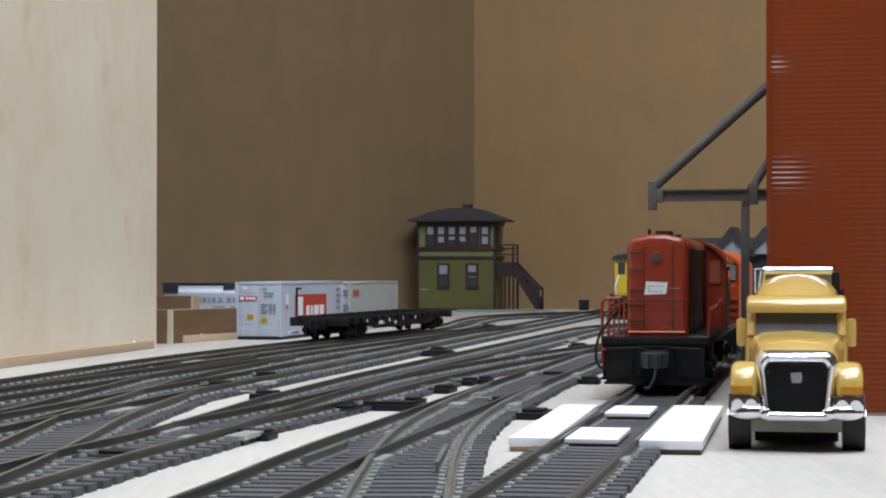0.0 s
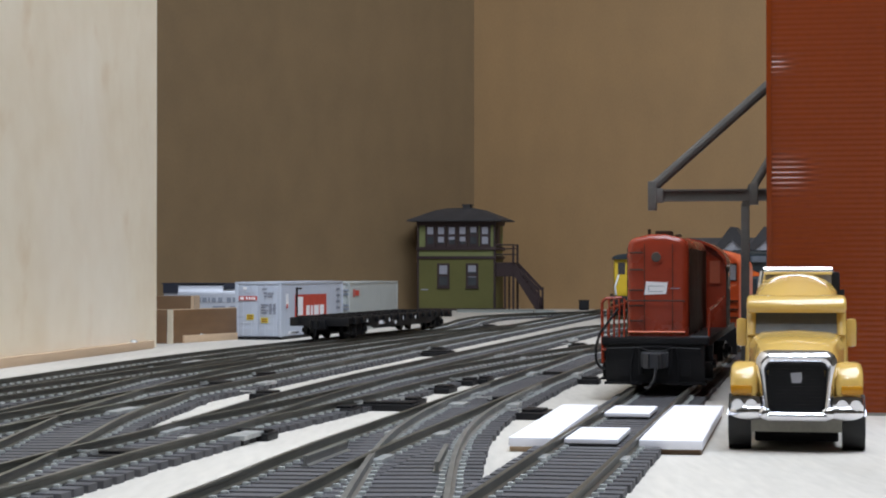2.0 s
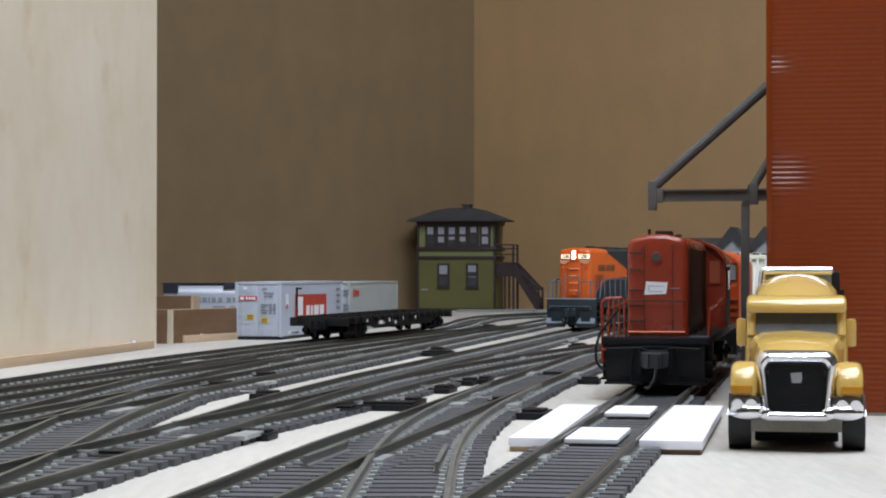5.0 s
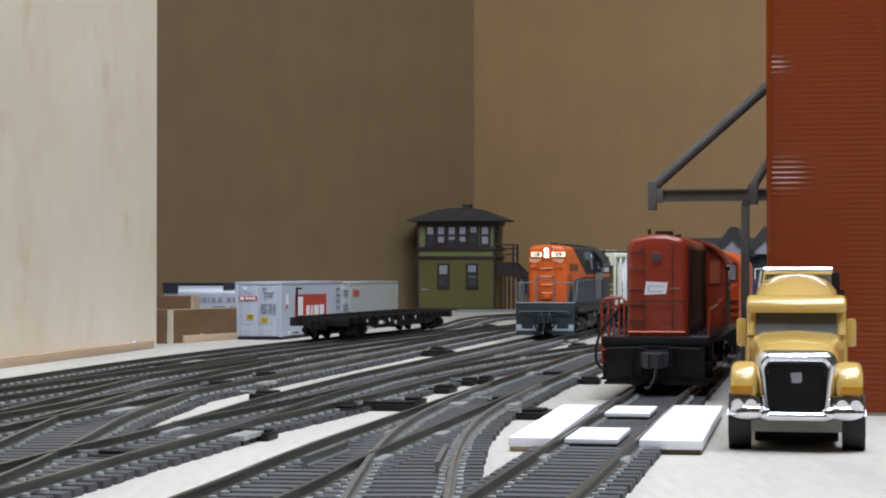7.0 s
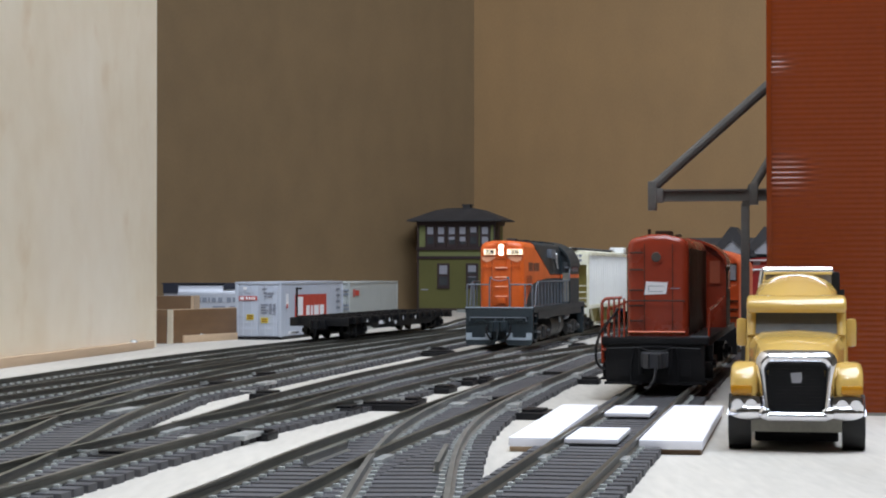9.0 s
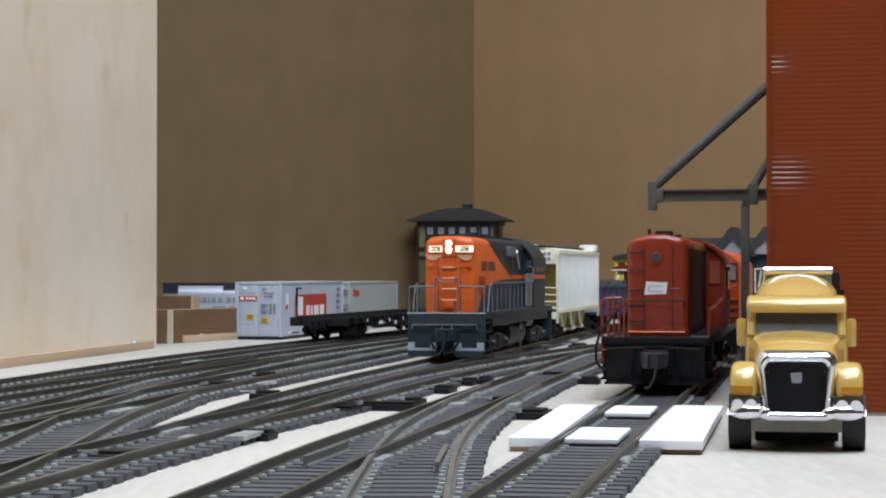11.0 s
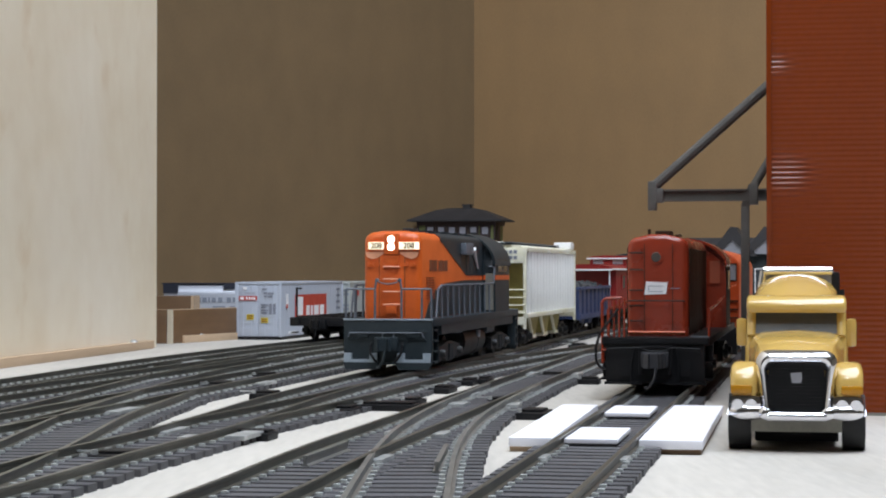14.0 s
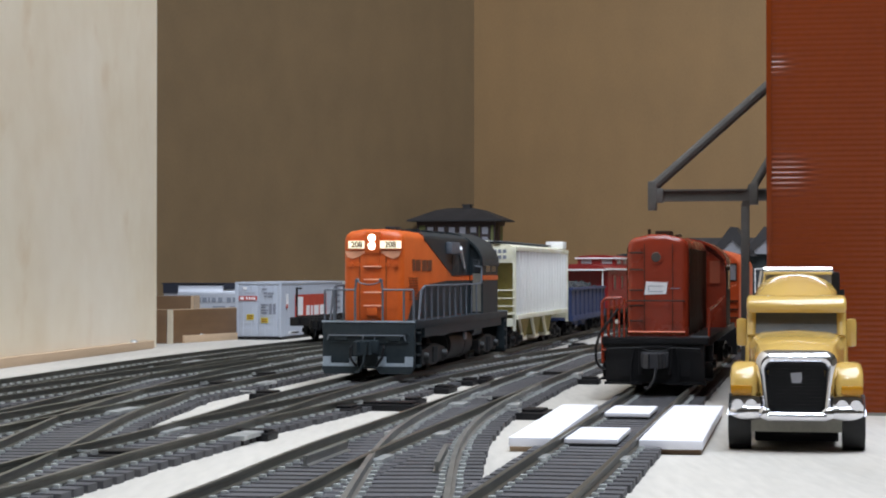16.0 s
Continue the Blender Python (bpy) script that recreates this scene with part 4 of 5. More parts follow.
    P("end_railing", lambda bm: (pipe(bm, [(s * 16.6, 1.5, 8), (s * 16.8, 1, 27.0), (s * 15.5, 1, 28.2), (s * 10.5, 1, 28.4)], 0.55, 6), [pipe(bm, [(s * x, 1, 16), (s * x, 1, 28.2)], 0.35, 6) for x in (9.8, 11.4, 13.0, 14.6)],
                                     pipe(bm, [(s * 16.6, 1, 12), (s * 15, 1, 12.4)], 0.6, 6)), RUST, e, "red wire end railing")
    P("air_hose", lambda bm: pipe(bm, [(-11.5, -0.5, 25.0), (-14.0, -1.5, 21.5), (-17.0, -2.2, 17.5), (-18.4, -2.2, 13), (-18.3, -2.0, 8.5), (-17.0, -1.6, 6.5), (-15.5, -1.0, 6.2)], 0.45, 6), BLACKP, e, "black hanging wire")
    P("rear_hood", lambda bm: prism(bm, arch(11.2, 16.1, 47.5, 3, 8), 140, 182, bev=1.0), RUST, e)
    P("tank", bx(-12, 12, 72, 116, 3.5, 13.5, bev=1.5), BLACKP, e)
    for y in (34, 150):
        bogie(e, y, 30, 5.6, 14.6, BLACKP, None, BLACKP)
    return e


def make_orange_unit():
    e = thing("orange_locomotive", 106.9, 803.5, RAILZ, -11.03, "bright orange cab engine coupled behind the red one", "locomotive")
    b = P("body", lambda bm: prism(bm, arch(16.8, 13, 47.0, 8.5, 14), 2, 170, bev=0.8), UNITO, e)
    for s in (-1, 1):
        P("front_window", bx(min(s * 9.5, s * 15.4), max(s * 9.5, s * 15.4), 1.8, 2.2, 33.0, 39.6), PALEG, b)
        P("window_frame", lambda bm: [box(bm, min(s * a, s * c), max(s * a, s * c), 1.6, 2.1, d, f) for a, c, d, f in ((9.1, 9.5, 32.6, 40), (15.4, 15.8, 32.6, 40), (9.5, 15.4, 32.6, 33), (9.5, 15.4, 39.6, 40))], SIDEDK, b)
        P("grab_rail", lambda bm: pipe(bm, [(s * 11.5, 1.4, 18), (s * 11.8, 0.6, 27), (s * 13.5, 0.6, 30.5), (s * 15.6, 0.8, 31)], 0.22, 6), ORANGE, e, "thin curved grab rail")
    P("pilot", bx(-16, 16, 0, 2.2, 2, 13.4, bev=0.3), BLACKP, e)
    P("ladder", lambda bm: [box(bm, 11, 16.4, 1.0, 2.0, z, z + 0.6) for z in (17, 20.5, 24)], SIDEDK, e)
    coupler(e, 0, -1)
    for y in (34, 138):
        bogie(e, y, 30, 5.6, 14.6, BLACKP, None, BLACKP)
    return e


def make_yellow_engine():
    e = thing("yellow_locomotive", 158, 1602, 0, -4, "yellow model engine with dark cab roof parked far back", "locomotive")
    b = P("cab", bx(-15, 15, 0, 34, 16, 47.5, bev=0.8), YELLOW, e)
    P("roof", lambda bm: prism(bm, arch(16.5, 46.5, 51.5, 3.6, 10), -3, 37), GRIME, e)
    for s in (-1, 1):
        P("window", bx(s * 9 - 3, s * 9 + 3, -0.3, 0.2, 34, 44), GLASS, b)
        P("handrail", lambda bm: pipe(bm, [(s * 13.5, -1, 17), (s * 14.5, -2.5, 24), (s * 12.5, -2, 30), (s * 11.5, -1, 33.5)], 0.9, 6), WHITE, e, "white handrail")
    P("frame", bx(-16, 16, -8, 160, 9, 16, bev=0.5), BLACKP, e)
    P("hood", bx(-10, 10, 34, 150, 16, 42, bev=1.5), YELLOW, e)
    for y in (24, 128):
        bogie(e, y, 28, 5.6 + 0, 14, BLACKP, None, BLACKP)
    e.location.z = RAILZ * MM
    return e


make_red_engine()
make_orange_unit()
make_yellow_engine()


# ---- flat car and containers ----
def make_flat_car():
    f = thing("flat_car", -66, 1027, RAILZ, -14.5, "empty black flat car with brake wheel", "freight car")
    L = 222.0
    P("deck", lambda bm: (box(bm, -16.5, 16.5, 0, L, 10.6, 12.0, bev=0.2), [box(bm, -15.5, 15.5, 8 + 18.6 * k, 12 + 18.6 * k, 12.0, 12.6) for k in range(11)]), BLACKP, f)
    for s in (-1, 1):
        P("side_sill", lambda bm: prism(bm, [(0, 10.8), (L, 10.8), (L, 8.6), (L - 34, 8.6), (L - 52, 5.0), (52, 5.0), (34, 8.6), (0, 8.6)], min(s * 14.6, s * 16.0), max(s * 14.6, s * 16.0), "x"), BLACKP, f)
        for k in range(15):
            P("stake_pocket", bx(min(s * 16, s * 17.4), max(s * 16, s * 17.4), 8 + 14.4 * k, 11.5 + 14.4 * k, 8.6, 11.9, bev=0.2), BLACKP, f)
        P("lettering", lambda bm: [box(bm, min(s * 16.02, s * 16.2), max(s * 16.02, s * 16.2), a, a + w, z, z + 2) for a, w, z in ((34, 3, 8.8), (58, 12, 7.0), (78, 3, 8.0), (85, 2, 8.2), (90, 4, 6.4), (107, 3, 8.4), (134, 2.5, 8.2))], STICK, f, "small unreadable white lettering")
    for y in (-0.8, L - 0.8):
        P("end_sill", bx(-16.5, 16.5, y, y + 1.6, 7.4, 11.8, bev=0.2), BLACKP, f)
    coupler(f, 0, -1, 8.2)
    coupler(f, L, 1, 8.2)
    P("steps", lambda bm: [box(bm, s * 15 - 1.5, s * 15 + 1.5, 1, 6, 3.5, 4.2) or box(bm, s * 15 - 1.5, s * 15 - 1.0, 1, 6, 3.5, 9) for s in (-1, 1)], BLACKP, f)
    P("brake_wheel", lambda bm: (cyl(bm, (-12, -1.8, 8), (-12, -1.8, 28), 0.4, 8), box(bm, -12.5, -12.2, -2.6, -2.2, 18, 28), cyl(bm, (-12, -2.6, 27.5), (-9, -2.6, 27.5), 0.5, 6), box(bm, -13.6, -10.8, -2.2, -1.4, 8.0, 11.5)), BLACKP, f)
    P("centre_sill", bx(-3, 3, 5, L - 5, 5, 10.6), BLACKP, f)
    for y in (27, L - 27):
        bogie(f, y, 20, 4.8, 13.4, BLACKP, None, BLACKP)
    return f


make_flat_car()


def container(name, x, y, rz, L, H, m, label, near):
    c = thing(name, x, y, 0, rz, label, "container", "shipping containers")
    W = 14.0
    P("body", bx(-W, W, 0.6, L, 1.0, H, bev=0.3), m, c)
    P("roof_edge", lambda bm: (box(bm, -W - 0.3, W + 0.3, 0, L + 0.3, H - 1.4, H + 0.2, bev=0.2),), m, c)
    P("base_frame", bx(-W - 0.2, W + 0.2, 0.1, L + 0.2, 0, 1.8), BLACKP if near else m, c)
    for s in (-1, 1):
        for y0 in (0, L - 1.5):
            P("corner_post", bx(min(s * (W - 1.6), s * (W + 0.3)), max(s * (W - 1.6), s * (W + 0.3)), y0, y0 + 2, 1.6, H - 1.2, bev=0.2), m, c)
        P("side_rib", lambda bm: [box(bm, min(s * W, s * (W + 0.06)), max(s * W, s * (W + 0.06)), 6 + 5.6 * k, 8.6 + 5.6 * k, 2.5, H - 2) for k in range(int((L - 10) / 5.6))], m, c)
    for s in (-1, 1):
        d = P("door", bx(min(s * 0.3, s * (W - 2)), max(s * 0.3, s * (W - 2)), 0.1, 0.8, 2.4, H - 2, bev=0.15), m, c)
        for x in (4.2, 9.4):
            P("lock_rod", lambda bm: cyl(bm, (s * x, 0.0, 2), (s * x, 0.0, H - 1.6), 0.26, 8), m, d)
        P("door_panel", lambda bm: [box(bm, min(s * 2, s * 11.2), max(s * 2, s * 11.2), -0.1, 0.15, z, z + 1.5) for z in (6.0, 9.6, 13.6, 27.5)], m, d)
    return c


c1 = container("grey_container", -109.2, 1134.5, -12.5, 136, 34.0, CONT, "pale grey shipping container with a red emblem panel", True)
E1 = -0.35
P("emblem", bx(-11.8, -0.6, E1 - 0.1, E1 + 0.2, 23.2, 25.8), LOGOR, c1, "red emblem strip with white bars")
P("emblem_bars", lambda bm: [box(bm, a, a + w, E1 - 0.2, E1, 23.7, 25.3) for a, w in ((-11.0, 2.4), (-7.4, 1.2), (-5.6, 1.0), (-4.2, 1.0), (-2.8, 1.2))], STICK, c1)
P("warning_label", bx(-7.0, -2.6, E1 - 0.1, E1 + 0.2, 11.8, 15.0), LABELY, c1, "yellow label")
P("warning_label", bx(1.8, 6.2, E1 - 0.1, E1 + 0.2, 10.0, 13.0), LABELY, c1, "yellow label")
P("label_print", lambda bm: [box(bm, a, a + 3.2, E1 - 0.2, E1 - 0.05, z, z + 0.7) for a, z in ((-6.4, 12.4), (-6.4, 13.7), (2.4, 10.6), (2.4, 11.8))], DARKTXT, c1)
P("door_print", lambda bm: [box(bm, a, a + w, E1 - 0.1, E1 + 0.2, z, z + 0.9) for a, w, z in ((2.6, 3, 29.5), (3.6, 2, 27.2), (6.2, 3.4, 27.0), (4, 1.4, 25.2), (6.2, 2.6, 25.0), (1.8, 4.6, 20.2), (1.8, 3.0, 18.6), (1.8, 4.6, 17.0), (1.8, 3.6, 15.4), (6.8, 1.6, 18), (9.2, 1.8, 18))]
  + [box(bm, 6.9, 8.6, E1 - 0.1, E1 + 0.2, 15.2, 21.4), box(bm, 9.4, 10.9, E1 - 0.1, E1 + 0.2, 15.2, 21.4)], mat("faint_print", (0.24, 0.25, 0.30), 0.6), c1)
P("badge", bx(-9.0, -7.0, E1 - 0.1, E1 + 0.2, 29.5, 31.2), STICK, c1)
S1 = 14.22
P("side_emblem", bx(S1, S1 + 0.2, 28, 96, 12.5, 26.2), LOGOR, c1, "red emblem panel on the side")
P("side_emblem_bars", lambda bm: [box(bm, S1 + 0.1, S1 + 0.3, a, a + w, z0, z1) for a, w, z0, z1 in ((31, 13, 13.8, 25), (51, 7, 13.4, 19.4), (61, 4, 13.4, 19.4), (68, 10, 13.4, 19.4), (81, 9, 13.4, 19.4))], STICK, c1, "white bars in place of the emblem lettering")
P("side_badge", bx(S1, S1 + 0.2, 9, 14, 19.5, 27), STICK, c1)
P("side_badge_print", bx(S1 + 0.1, S1 + 0.3, 10, 12.6, 18.5, 21), LOGOR, c1)
P("base_tag", bx(S1, S1 + 0.2, 14, 30, 3.0, 4.6), STICK, c1)
P("side_print", lambda bm: [box(bm, S1, S1 + 0.2, 120, 128, z, z + 1.6) for z in (28, 24, 20, 16)], MUTED, c1)
c2 = container("far_grey_container", -76.3, 1286, -11.9, 140, 33.2, CONT2, "light warm grey shipping container with a small red mark", False)
P("side_mark", lambda bm: (box(bm, S1, S1 + 0.2, 10, 13, 23, 28.5), box(bm, S1, S1 + 0.2, 15, 25, 24, 27.5)), LOGOR, c2, "small red mark")
P("end_print", lambda bm: [box(bm, 10, 13.6, -0.45, -0.2, z, z + 1.3) for z in (27, 24.5, 17, 14.5, 8)], MUTED, c2)


# ---- the signal tower in the corner ----
def make_tower():
    t = thing("signal_tower", 13.6, 1978, 0, -14, "olive green two-storey signal tower with dark maroon trim", "signal tower")
    W, D = 40.5, 42.0
    w = P("lower_wall", bx(-W, W, 0, D, 0, 54), OLIVEW, t)
    for k in range(20):
        P("siding_board", lambda bm: box(bm, -W, W, -0.25, 0, 2 + 2.55 * k, 4.3 + 2.55 * k), OLIVEW, w)
    P("upper_wall", bx(-W + 0.5, W - 0.5, 0.5, D, 54, 92), LIME, t, "pale green upper wall")
    for z0, z1, o in ((53, 56, 1.6), (62, 65.5, 1.8), (87.5, 92.5, 1.4)):
        P("trim_band", bx(-W - o, W + o, -o, D + o, z0, z1, bev=0.3), MAROON, t)
    for s in (-1, 1):
        P("corner_board", bx(min(s * (W - 1), s * (W + 0.9)), max(s * (W - 1), s * (W + 0.9)), -0.9, 2, 0, 88), MAROON, t)
    P("foundation", bx(-W - 1, W + 1, -1, D + 1, 0, 2.2), MAROON, t)
    def window(parent, x0, x1, z0, z1, blinds):
        f = P("window", bx(x0, x1, -1.1, 0.8, z0, z1), MAROON, parent)
        m = (z0 + z1) / 2
        for a, b2, bl in ((z0 + 1.6, m - 0.7, blinds[1]), (m + 0.7, z1 - 1.8, blinds[0])):
            P("pane", bx(x0 + 2.3, x1 - 2.3, -1.3, -1.0, a + 0.8, b2 - 0.4), GLASS, f, "dark glass pane")
            if bl:
                P("blind", bx(x0 + 2.3, x1 - 2.3, -1.5, -1.28, max(a + 0.8, b2 - (b2 - a) * bl), b2 - 0.4), CURT, f, "pale window blind")
        P("sill", bx(x0 - 0.6, x1 + 0.6, -2.0, -0.9, z0 - 1.0, z0), MAROON, f)
    for x, bl in ((-13.4, (1.0, 0)), (17.0, (0.7, 0.1))):
        window(t, x - 9.5 + 3, x + 9.5 - 3, 23.5, 48.5, bl)
    xs = (-32.5, -21.2, -9.8, 1.6, 13.0)
    for i, x in enumerate(xs):
        window(t, x, x + 10.8, 66, 88, ((1, 0), (1, 0.7), (1, 0.4), (1, 0.6), (0.7, 0))[i])
    window(t, 25.2, 36.2, 66, 88, (1.0, 1.0))
    P("name_plate", bx(-37.5, -30, -0.8, -0.3, 20.8, 22.0), PALEG, t, "small white name plate")
    def roof(bm):
        ov = 10
        a = [bm.verts.new(p) for p in ((-W - ov, -ov, 91.8), (W + ov, -ov, 91.8), (W + ov, D + ov, 91.8), (-W - ov, D + ov, 91.8))]
        b = [bm.verts.new(p) for p in ((-W - ov, -ov, 93.2), (W + ov, -ov, 93.2), (W + ov, D + ov, 93.2), (-W - ov, D + ov, 93.2))]
        m = [bm.verts.new(p) for p in ((-26, 12, 103.5), (26, 12, 103.5), (26, D - 12, 103.5), (-26, D - 12, 103.5))]
        r = [bm.verts.new(p) for p in ((-13, D / 2, 106.2), (13, D / 2, 106.2))]
        bm.faces.new(a[::-1])
        for i in range(4):
            j = (i + 1) % 4
            bm.faces.new((a[i], a[j], b[j], b[i]))
            bm.faces.new((b[i], b[j], m[j], m[i]))
        bm.faces.new((m[0], m[1], r[1], r[0]))
        bm.faces.new((m[1], m[2], r[1]))
        bm.faces.new((m[2], m[3], r[0], r[1]))
        bm.faces.new((m[3], m[0], r[0]))
    P("roof", roof, SHING, t, "dark hipped roof with wide eaves", smooth=False)
    P("chimney", lambda bm: (box(bm, 3, 11, 16, 26, 103, 108.6), box(bm, 2.2, 11.8, 15, 27, 108.6, 109.8)), SHING, t)
    P("side_door", bx(W + 0.5, W + 1.2, 8, 22, 66, 87), MAROON, t)
    # outside stair on the end wall
    P("landing", bx(W, W + 20, 4, 26, 47.5, 49.5), MAROON, t)
    for y in (4, 25):
        P("landing_post", bx(W + 17.6, W + 19.6, y, y + 1.6, 0, 68), MAROON, t)
        P("landing_post", bx(W + 9, W + 10.6, y, y + 1.6, 0, 49), MAROON, t)
        P("stringer", lambda bm: prism(bm, [(W + 18, 49), (W + 18, 38), (W + 42, 1), (W + 46, 1), (W + 46, 10)], y, y + 1.2), MAROON, t)
        P("hand_rail", lambda bm: (prism(bm, [(W + 18, 37 + 27), (W + 18, 37 + 25.6), (W + 45, 22.6), (W + 45, 24)], y, y + 1.2) if y < 0 else prism(bm, [(W + 19, 50), (W + 19, 46), (W + 45, 19), (W + 45, 23)], y, y + 1.2), box(bm, W + 44, W + 46, y, y + 1.4, 0, 24)), MAROON, t)
        P("landing_rail", lambda bm: [box(bm, W, W + 19, y, y + 0.9, z, z + 1.2) for z in (57, 63, 67)], MAROON, t)
    for k in range(9):
        P("stair_tread", bx(W + 19 + 2.7 * k, W + 22.4 + 2.7 * k, 5, 25, 44.5 - 4.9 * k, 45.4 - 4.9 * k), MAROON, t)
    P("landing_skirt", bx(W + 0.6, W + 18, 4.4, 5.4, 35, 49), MAROON, t)
    return t


make_tower()
P0 = P("concrete_pad", lambda bm: prism(bm, [(14, 138), (100, 128), (108, 215), (14, 221)], 0, 1.4, "z"), CONC)
P0.matrix_world = pose(0, 1.747, 0)
tagged(P0, "pale grey concrete pad below the tower stair", "concrete pad")
P1 = P("concrete_block", lambda bm: box(bm, 84, 103, 0, 44, 0, 4.1, bev=0.3), CONC)
P1.matrix_world = pose(0, 1.747, 0)
tagged(P1, "low pale grey concrete block beside the curve", "concrete block")
B0 = P("relay_box", lambda bm: (box(bm, -5, 5, 0, 8, 0, 9.6, bev=0.4), box(bm, -5.6, 5.6, -0.6, 8.6, 9.6, 10.6)), BLACKP)
B0.matrix_world = pose(0.146, 1.985, 0)
tagged(B0, "small black relay box beside the backdrop", "relay box")


# ---- the dark house beside the curve ----
def make_house():
    h = thing("dark_house", 267, 1745, 0, -14, "dark house model with black roof and pale gables", "house")
    P("wall", bx(-48, 60, 0, 55, 0, 58), GRIME, h)
    P("roof", lambda bm: prism(bm, [(-6, 56), (61, 56), (61, 58), (46, 71), (9, 71), (-6, 58)], -54, 66, "x"), SHING, h)
    for x in (-3.0, 27.0):
        g = P("gable", lambda bm: prism(bm, [(x - 15, 56), (x + 15, 56), (x, 74)], -8, 30), PALEG, h, "pale grey gable wall")
        P("gable_roof", lambda bm: prism(bm, [(x - 22, 54), (x - 15.5, 54), (x, 69.0), (x + 15.5, 54), (x + 22, 54), (x + 2, 80.5), (x - 2, 80.5)], -10.5, 34), SHING, h)
    for x in (-30, -4, 22, 46):
        w = P("window", bx(x - 5, x + 5, -0.8, 0.2, 22, 42), GLASS, h)
        P("frame", lambda bm: [box(bm, *q) for q in ((x - 6, x - 5, -1, 0, 21, 43), (x + 5, x + 6, -1, 0, 21, 43), (x - 5, x + 5, -1, 0, 21, 22), (x - 5, x + 5, -1, 0, 42, 43))], WHITE, w)
    return h


make_house()


# ---- red building with its crane ----
def make_building():
    b = thing("red_warehouse", 91.95, 545.6, 0, -11.3, "tall red warehouse model with horizontal corrugated siding", "warehouse")
    H, W, D = 150.0, 120.0, 230.0
    P("wall_core", bx(0.9, W, 0.9, D, 0, H), BRICKRED, b)
    def sid(bm):
        # waves a little deeper where the sheet is buckled beside its edge
        n, pitch = 8, 1.5
        k = int(H / pitch)
        cols = []
        for x in (1.4, 3.5, 6.0, 9.0, 13.0, 20.0, 60.0, W):
            col = []
            for i in range(k * n + 1):
                z = i * pitch / n
                buckle = math.exp(-((z - 68) / 6) ** 2 - ((x - 6) / 6) ** 2) + 0.9 * math.exp(-((z - 99.3) / 3.0) ** 2 - ((x - 3.0) / 3) ** 2)
                col.append(bm.verts.new((x, 0.2 + (0.058 + 0.095 * buckle) * math.cos(2 * math.pi * i / n), z)))
            cols.append(col)
        for a, b2 in zip(cols, cols[1:]):
            for i in range(k * n):
                bm.faces.new((a[i], b2[i], b2[i + 1], a[i + 1]))
    P("corrugated_siding", sid, BRICKRED, b, "horizontal red corrugated sheet")
    P("corner_trim", bx(0, 1.5, -0.6, 1.5, 0, H, bev=0.2), BRICKRED, b)
    P("side_siding", lambda bm: [box(bm, 0.3, 0.9, 1.5, D, 1 + 1.62 * k, 1.9 + 1.62 * k) for k in range(90)], BRICKRED, b)
    P("footing", bx(0.5, W, -1.0, 1, 0, 0.8), DUSTG, b)
    P("roof_cap", bx(-2, W + 2, -2, D + 2, H, H + 4), BRICKRED, b)
    return b


make_building()


def make_crane():
    c = thing("loading_jib", 95.2, 750, 0.9, -11.3, "dark grey jib frame reaching out from the warehouse wall", "crane")
    # across: x from the track's middle; the wall is at +37
    def rod(name, p, q, r, n=8):
        return P(name, lambda bm: cyl(bm, p, q, r, n), STEELD, c)
    P("beam", lambda bm: (box(bm, -12, 37, -2, 2, 66.9, 67.6), box(bm, -12, 37, -2, 2, 71.0, 71.6), box(bm, -12, 37, -0.5, 0.5, 67.6, 70.9)), STEELD, c)
    rod("tie_rod", (-12.4, 0, 73.0), (38.5, 0, 117.8), 2.1, 10)
    P("tip_bracket", lambda bm: (box(bm, -15.0, -11.6, -2.6, 2.6, 63.4, 74.8, bev=0.4), box(bm, -12.0, -9.0, -2.2, 2.2, 66.4, 72.0, bev=0.3)), STEELD, c)
    P("post", bx(21.0, 24.2, -1.4, 1.8, -0.9, 66, bev=0.3), STEELD, c)
    P("post_head", lambda bm: prism(bm, [(21, 65.0), (24.4, 65.0), (27.2, 71), (27.2, 73.5), (24, 73.5)], -1.6, 2.0), STEELD, c)
    rod("brace", (25.5, 0, 72), (37.5, 0, 92), 1.7, 10)
    P("beam_block", bx(24.6, 27.6, -3, 3, 65.4, 73.8, bev=0.3), STEELD, c)
    P("wall_plate", bx(34.0, 37.5, -5, 5, 100, 128, bev=0.4), STEELD, c)
    return c


make_crane()


# ---- toy truck ----
SCREEN = mat("grey_windscreen_plastic", (0.11, 0.11, 0.105), 0.55, 0, 0.25, 90)


